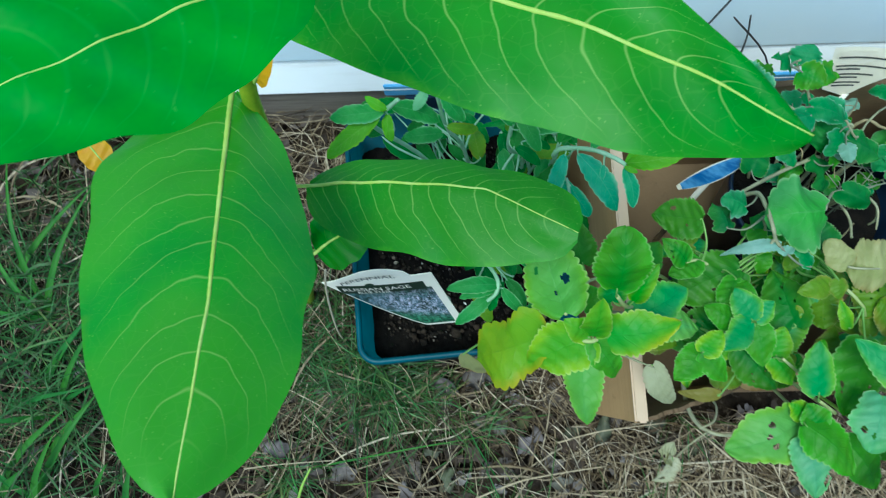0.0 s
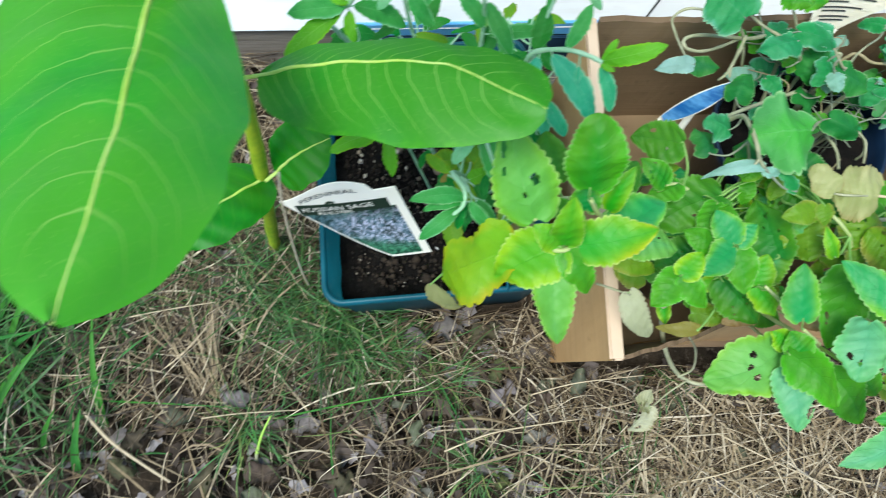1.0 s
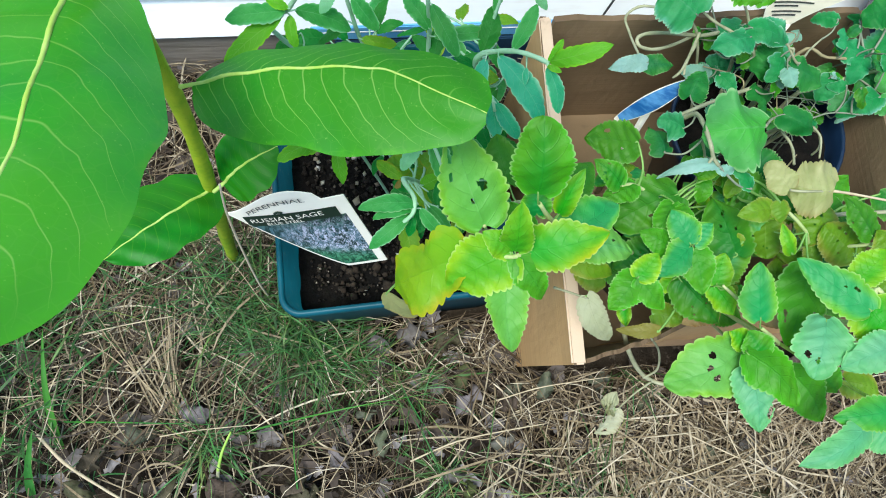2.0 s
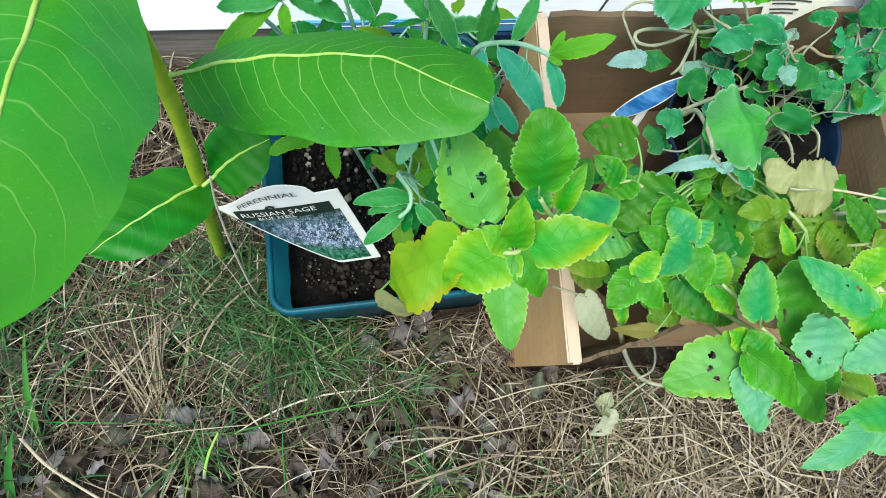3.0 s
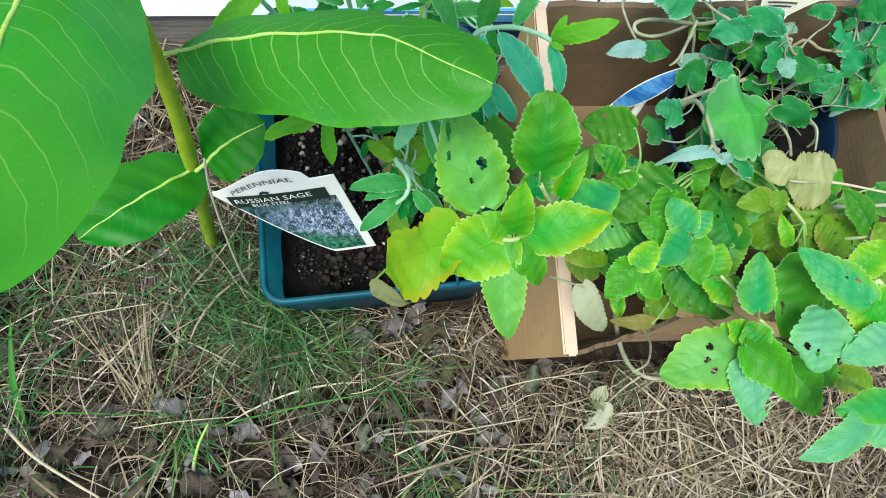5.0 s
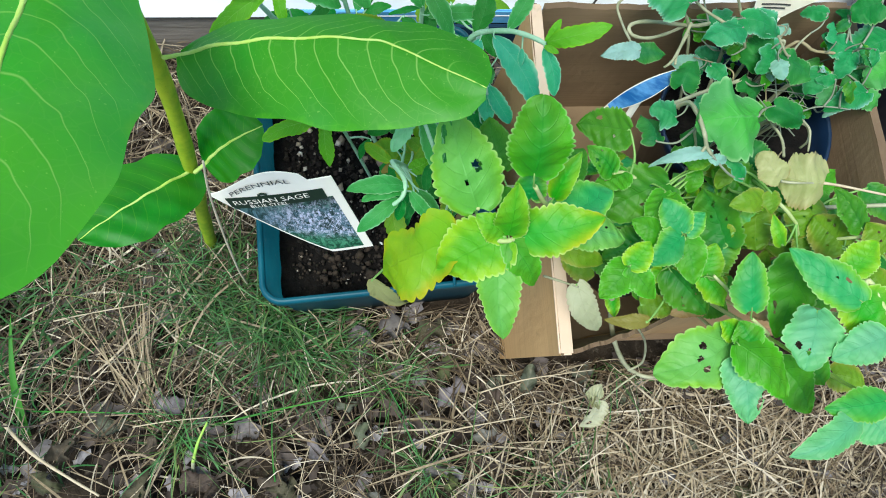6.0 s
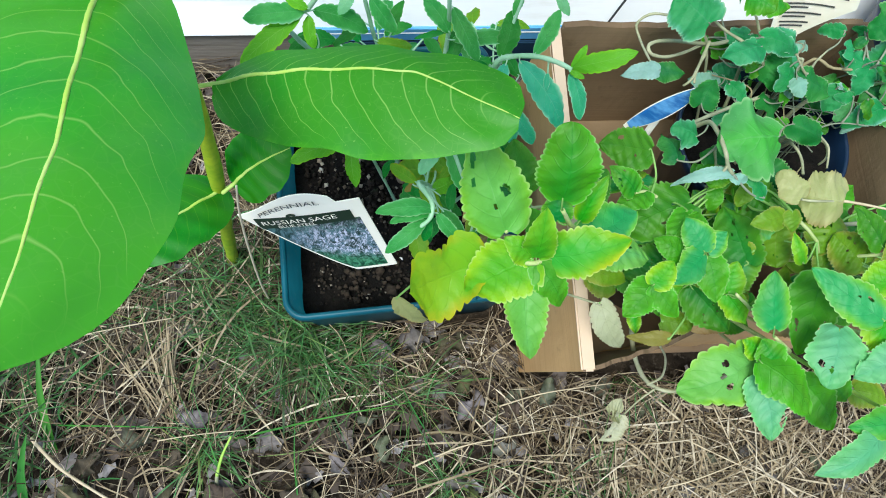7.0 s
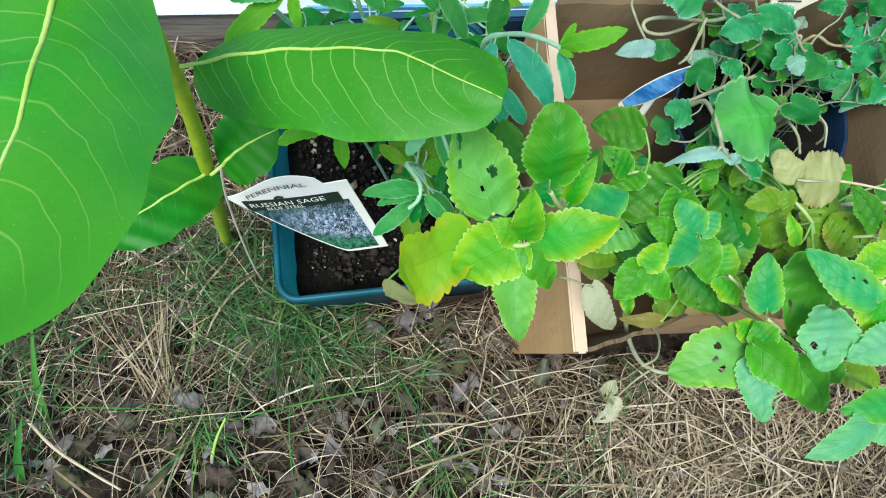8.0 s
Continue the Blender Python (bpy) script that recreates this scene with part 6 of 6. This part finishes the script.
ribbons("bold_straw", BOLD_STRAW, 1000, patchy_ground, 0.065, 0.0012, 0.024, 0.22, 15, "bold pale straws lying over the dry lawn", "dry grass", curve=0.25)
ribbons("pale_straw", BOLD_STRAW, 1300, sunny_ground, 0.060, 0.0012, 0.026, 0.22, 16, "matted pale straw in front of the box", "dry grass")
ribbons("far_straw", STRAW, 16000, wide_ground, 0.10, 0.0030, 0.02, 0.15, 17, "dry lawn stretching away from the pots", "dry grass", cells=3)
ribbons("short_straw", STRAW, 3200, beside_things, 0.030, 0.0009, 0.022, 0.25, 14, "short dry grass round the pot and box", "dry grass")
ribbons("green_grass", GRASS, 1500, green_patches, 0.036, 0.0009, 0.026, 0.50, 13, "sparse green grass blades between the straw", "grass")


def by_the_pot(rng, count):
    p = np.stack([rng.normal(0.090, 0.013, count), rng.normal(0.284, 0.020, count)], 1)
    return p[~inside_things(p[:, 0], p[:, 1])]


ribbons("grass_clump", DEEP_GRASS, 420, by_the_pot, 0.040, 0.0009, 0.026, 0.60, 19, "dense clump of deep green grass beside the teal pot", "grass", curve=0.6)


def between_stem_and_pot(rng, count):
    p = np.stack([rng.normal(0.040, 0.022, count), rng.normal(0.315, 0.032, count)], 1)
    return p[~inside_things(p[:, 0], p[:, 1])]


ribbons("grass_clump", DEEP_GRASS, 420, between_stem_and_pot, 0.042, 0.0009, 0.026, 0.60, 23, "deep green grass round the foot of the milkweed", "grass", curve=0.6)


def shady_lawn(rng, count):
    p = np.stack([rng.normal(-0.22, 0.07, count), rng.normal(0.33, 0.10, count)], 1)
    return p[~inside_things(p[:, 0], p[:, 1])]


ribbons("lawn_grass", DEEP_GRASS, 1300, shady_lawn, 0.050, 0.0014, 0.026, 0.55, 20, "deep green grass thickening towards the wall", "grass", curve=0.6)


def litter_sheet(count, seed):
    """Crumpled bits of dead leaves lying between the straws."""
    rng = np.random.default_rng(seed)
    pos = free_ground(rng, count)
    verts, faces = [], []
    for x, y in pos:
        s = 0.0052 * math.exp(rng.normal(0, 0.3))
        a = rng.uniform(0, 6.28)
        tilt = rng.normal(0, 0.55, 2)
        o = len(verts)
        ph = rng.uniform(0, 9)
        for i in range(6):
            for j in range(5):
                u, v = i / 2.5 - 1, (j / 2 - 1) * (0.55 - 0.42 * abs(i / 2.5 - 1) ** 1.5 + 0.16 * math.sin(i * 2.6 + ph * 3))
                lx, ly = u * s * 1.4, v * s * 1.4
                lz = s * (0.75 * v * v * math.sin(ph) + 0.3 * math.sin(u * 3 + ph) + tilt[0] * u + tilt[1] * v)
                verts.append((x + lx * math.cos(a) - ly * math.sin(a), y + lx * math.sin(a) + ly * math.cos(a), max(0.001, 0.006 + lz)))
        for i in range(5):
            for j in range(4):
                faces.append((o + i * 5 + j, o + i * 5 + j + 1, o + i * 5 + j + 6, o + i * 5 + j + 5))
    me = bpy.data.meshes.new("leaf_litter")
    me.from_pydata(verts, [], faces)
    me.materials.append(LITTER)
    me.polygons.foreach_set("use_smooth", [True] * len(me.polygons))
    return tagged(new("leaf_litter", me), "crumpled grey-brown dead leaves among the straw", "leaf litter", kind="stuff")


litter_sheet(3600, 21)


LITTER_PALE = leaf_mat("grey_dead_leaf", (0.12, 0.10, 0.095), (0.26, 0.23, 0.235), (0.24, 0.21, 0.20), (0.05, 0.037, 0.03), rough=0.85, share=0.08, crinkle=0.7, amt=0.4, k=1.0, broad=(0.055, 0.042, 0.036))
LITTER_BROWN = leaf_mat("brown_dead_leaf", (0.050, 0.034, 0.025), (0.11, 0.080, 0.060), (0.20, 0.15, 0.11), (0.05, 0.03, 0.02), rough=0.85, share=0.08, crinkle=0.7, amt=0.4, k=1.0, broad=(0.06, 0.042, 0.035))


def dead_leaf(base, tip, seed):
    """A crumpled fallen leaf lying among the straws."""
    rng = random.Random(seed)
    b, t = Vector((*base, rng.uniform(0.008, 0.018))), Vector((*tip, rng.uniform(0.008, 0.020)))
    bm = bmesh.new()
    blade(bm, b, t, (t - b).length * rng.uniform(0.45, 0.75), (rng.uniform(-0.6, 0.6), rng.uniform(-0.6, 0.3), 1), rng.choice((OVATE, LOBED, LOBED)), 36, 14, rng.uniform(-0.8, 1.4), 0.12, 0.34, seed, holes=((rng.uniform(0.2, 0.9), rng.choice((-0.9, 0.9)), rng.uniform(0.08, 0.16)), (rng.uniform(0.3, 0.9), rng.uniform(-0.7, 0.7), rng.uniform(0.02, 0.08))), fold=rng.uniform(-0.4, 0.9), curl=rng.uniform(-0.2, 0.5))
    pale = rng.random() < 0.6
    label = "crumpled grey dead leaf lying on the dry grass" if pale else "curled brown dead leaf lying on the dry grass"
    tagged(link("dead_leaf", bm, LITTER_PALE if pale else LITTER_BROWN), label, "leaf", "dead leaves on the lawn")


dead_leaf((-0.062, 0.202), (-0.038, 0.210), 901)
dead_leaf((0.010, 0.162), (0.040, 0.156), 902)
dead_leaf((0.222, 0.236), (0.230, 0.256), 903)
dead_leaf((0.292, 0.222), (0.300, 0.245), 904)
dead_leaf((0.077, 0.243), (0.090, 0.267), 905)
dead_leaf((0.151, 0.182), (0.155, 0.201), 906)
dead_leaf((0.203, 0.159), (0.225, 0.170), 907)
dead_leaf((-0.014, 0.221), (0.017, 0.226), 908)
dead_leaf((0.202, 0.272), (0.229, 0.280), 909)
dead_leaf((0.146, 0.280), (0.166, 0.268), 910)
dead_leaf((-0.091, 0.182), (-0.074, 0.197), 911)
dead_leaf((-0.109, 0.169), (-0.084, 0.159), 912)
dead_leaf((0.048, 0.198), (0.074, 0.201), 913)
dead_leaf((0.221, 0.213), (0.239, 0.232), 914)
dead_leaf((0.254, 0.227), (0.271, 0.212), 915)
dead_leaf((0.173, 0.276), (0.196, 0.280), 916)
dead_leaf((0.072, 0.154), (0.097, 0.159), 917)
dead_leaf((0.336, 0.233), (0.354, 0.242), 918)
dead_leaf((0.246, 0.187), (0.266, 0.193), 919)
dead_leaf((0.112, 0.190), (0.127, 0.173), 920)
dead_leaf((0.460, 0.134), (0.483, 0.141), 921)
dead_leaf((-0.029, 0.149), (-0.019, 0.167), 922)
dead_leaf((0.223, 0.144), (0.226, 0.159), 923)
dead_leaf((0.133, 0.215), (0.151, 0.218), 924)
dead_leaf((0.089, 0.244), (0.098, 0.228), 925)
dead_leaf((0.397, 0.146), (0.416, 0.151), 926)
rng = random.Random(91)
for k in range(60):
    x, y = rng.uniform(-0.2, 0.62), rng.uniform(-0.02, 0.24)
    a, ln = rng.uniform(0, 6.28), rng.uniform(0.012, 0.024)
    dead_leaf((x, y), (x + ln * math.cos(a), y + ln * math.sin(a)), 930 + k)


def grass_tuft(at, label, blades):
    ob = root("grass_tuft", at, label, "grass", "broad grass tufts")
    for k, (base, tip, w, arch) in enumerate(blades):
        bm = bmesh.new()
        blade(bm, base, tip, w, (0.1, -0.3, 1.0), BLADE, 16, 4, 0.5, arch, 0.02, 400 + k)
        part("grass_blade", bm, GRASSLEAF, ob)
    return ob


grass_tuft((-0.235, 0.36, 0), "broad green grass blades leaning over the straw", [((-0.240, 0.350, 0.0), (-0.175, 0.475, 0.06), 0.007, 0.10), ((-0.235, 0.345, 0.0), (-0.29, 0.44, 0.05), 0.006, 0.10), ((-0.23, 0.35, 0.0), (-0.30, 0.36, 0.04), 0.006, 0.10), ((-0.24, 0.36, 0.0), (-0.26, 0.50, 0.07), 0.006, 0.12)])
grass_tuft((-0.215, 0.26, 0), "broad green grass blades leaning over the straw", [((-0.215, 0.265, 0.0), (-0.150, 0.350, 0.06), 0.006, 0.10), ((-0.215, 0.265, 0.0), (-0.16, 0.285, 0.04), 0.006, 0.12), ((-0.22, 0.26, 0.0), (-0.28, 0.25, 0.05), 0.006, 0.10)])
grass_tuft((-0.22, 0.19, 0), "broad green grass blades leaning over the straw", [((-0.225, 0.180, 0.0), (-0.155, 0.275, 0.05), 0.008, 0.10), ((-0.225, 0.175, 0.0), (-0.185, 0.24, 0.06), 0.008, 0.10), ((-0.22, 0.18, 0.0), (-0.27, 0.235, 0.05), 0.006, 0.10)])
for base, tip, w in (((-0.286, 0.371, 0.0), (-0.184, 0.475, 0.05), 0.006), ((-0.234, 0.282, 0.0), (-0.166, 0.35, 0.05), 0.006), ((-0.267, 0.264, 0.0), (-0.161, 0.278, 0.05), 0.0045), ((-0.222, 0.216, 0.0), (-0.160, 0.268, 0.05), 0.004), ((-0.26, 0.202, 0.0), (-0.182, 0.261, 0.05), 0.006), ((-0.17, 0.182, 0.0), (-0.141, 0.213, 0.05), 0.005), ((-0.26, 0.184, 0.0), (-0.21, 0.212, 0.05), 0.007)):
    grass_tuft(base, "broad green grass blades leaning over the straw", [(base, tip, w * 1.25, 0.06)])
grass_tuft((-0.119, 0.198, 0), "single upright broad grass blade in the dry lawn", [((-0.119, 0.198, 0.0), (-0.116, 0.293, 0.06), 0.007, 0.03), ((-0.139, 0.161, 0.0), (-0.120, 0.214, 0.05), 0.008, 0.03)])
grass_tuft((0.05, 0.20, 0), "long thin green grass blades lying across the lawn", [((0.03, 0.205, 0.010), (0.21, 0.232, 0.030), 0.0017, 0.09), ((0.086, 0.140, 0.01), (0.084, 0.235, 0.03), 0.0013, 0.06), ((-0.12, 0.222, 0.01), (0.03, 0.212, 0.024), 0.0014, 0.05), ((0.20, 0.19, 0.01), (0.165, 0.255, 0.03), 0.0014, 0.08)])
tuft = root("straw_tuft", (-0.02, 0.235, 0), "sheaf of pale straws fanning up from one root", "dry grass")
rng = random.Random(37)
for k in range(26):
    bm = bmesh.new()
    a, ln = rng.gauss(1.70, 0.30), rng.uniform(0.06, 0.13)
    b = (-0.022 + rng.gauss(0, 0.006), 0.225 + rng.gauss(0, 0.010), 0.004)
    blade(bm, b, (b[0] + ln * math.cos(a), b[1] + ln * math.sin(a), rng.uniform(0.012, 0.045)), rng.uniform(0.0010, 0.0018), (rng.uniform(-0.6, 0.6), -0.2, 1), BLADE, 10, 2, 0.4, rng.uniform(0.02, 0.10), 0.02, 430 + k)
    part("straw", bm, BOLD_STRAW, tuft)

def long_straw(base, tip, radius, seed, label="long pale straw lying over the dry grass"):
    rng = random.Random(seed)
    b, t = Vector((*base, 0.026)), Vector((*tip, 0.030))
    side = Vector((b.y - t.y, t.x - b.x, 0)) * rng.uniform(-0.05, 0.05)
    bm = bmesh.new()
    tube(bm, [b, b.lerp(t, 0.35) + side + Vector((0, 0, 0.004)), b.lerp(t, 0.7) + side * 0.6 + Vector((0, 0, 0.003)), t], radius, 5, 0.6)
    tagged(link("straw", bm, DRY_STEM), label, "dry grass", "long straws on the lawn")


long_straw((-0.128, 0.211), (-0.048, 0.154), 0.0016, 1, "broad tan straw lying over dead leaves")
long_straw((0.178, 0.176), (0.292, 0.201), 0.0008, 2)
long_straw((0.369, 0.149), (0.463, 0.173), 0.0007, 3)
long_straw((0.459, 0.182), (0.473, 0.150), 0.0007, 4)
long_straw((-0.028, 0.205), (0.056, 0.211), 0.0006, 5)
long_straw((0.253, 0.222), (0.350, 0.237), 0.0007, 6)
long_straw((0.407, 0.189), (0.514, 0.136), 0.0007, 7)
long_straw((0.435, 0.216), (0.458, 0.142), 0.0007, 8)
long_straw((-0.099, 0.293), (-0.022, 0.305), 0.0007, 9)
sprout = root("grass_sprout", (0.018, 0.168, 0), "yellow-green grass sprout with a pale foot among dead leaves", "grass")
bm = bmesh.new()
tube(bm, [(0.017, 0.166, 0.004), (0.019, 0.170, 0.018), (0.022, 0.176, 0.030)], 0.0018, 7, 0.8)
part("foot", bm, CREAM_STEM, sprout, "pale bleached foot")
bm = bmesh.new()
tube(bm, [(0.022, 0.176, 0.030), (0.028, 0.190, 0.042), (0.037, 0.205, 0.052)], 0.0015, 7, 0.5)
part("stem", bm, LIME_STEM, sprout)
for k, (dx, dy) in enumerate(((-0.012, 0.016), (-0.010, 0.030), (0.010, 0.024))):
    bm = bmesh.new()
    blade(bm, (0.024, 0.182, 0.034), (0.024 + dx, 0.182 + dy, 0.040), 0.0015, (0, -0.2, 1), BLADE, 10, 2, 0.4, 0.08, 0.02, 480 + k)
    part("grass_blade", bm, GRASSLEAF, sprout)

dry = root("dry_stalk", (0.056, 0.322, 0), "thin straw-coloured dead stalk leaning beside the teal pot", "stalk")
bm = bmesh.new()
tube(bm, [(0.056, 0.322, 0.0), (0.063, 0.318, 0.08), (0.075, 0.315, 0.18), (0.086, 0.3135, 0.26), (0.093, 0.315, 0.30)], 0.0009, 6, 0.6)
part("stem", bm, BLEACHED, dry)
for pts, nm in ((((0.335, 0.535, -0.005), (0.372, 0.550, 0.13), (0.392, 0.556, 0.20)), "a"), (((0.47, 0.540, 0.0), (0.462, 0.555, 0.089), (0.403, 0.558, 0.166)), "b"), (((0.435, 0.545, 0.0), (0.427, 0.556, 0.12), (0.416, 0.558, 0.168)), "c")):
    tw = root("twig", pts[0], "thin dark dead twig standing against the white wall", "twig", "twigs at the wall")
    bm = bmesh.new()
    tube(bm, pts, 0.0011, 6, 0.7)
    part("stem", bm, TWIG, tw)
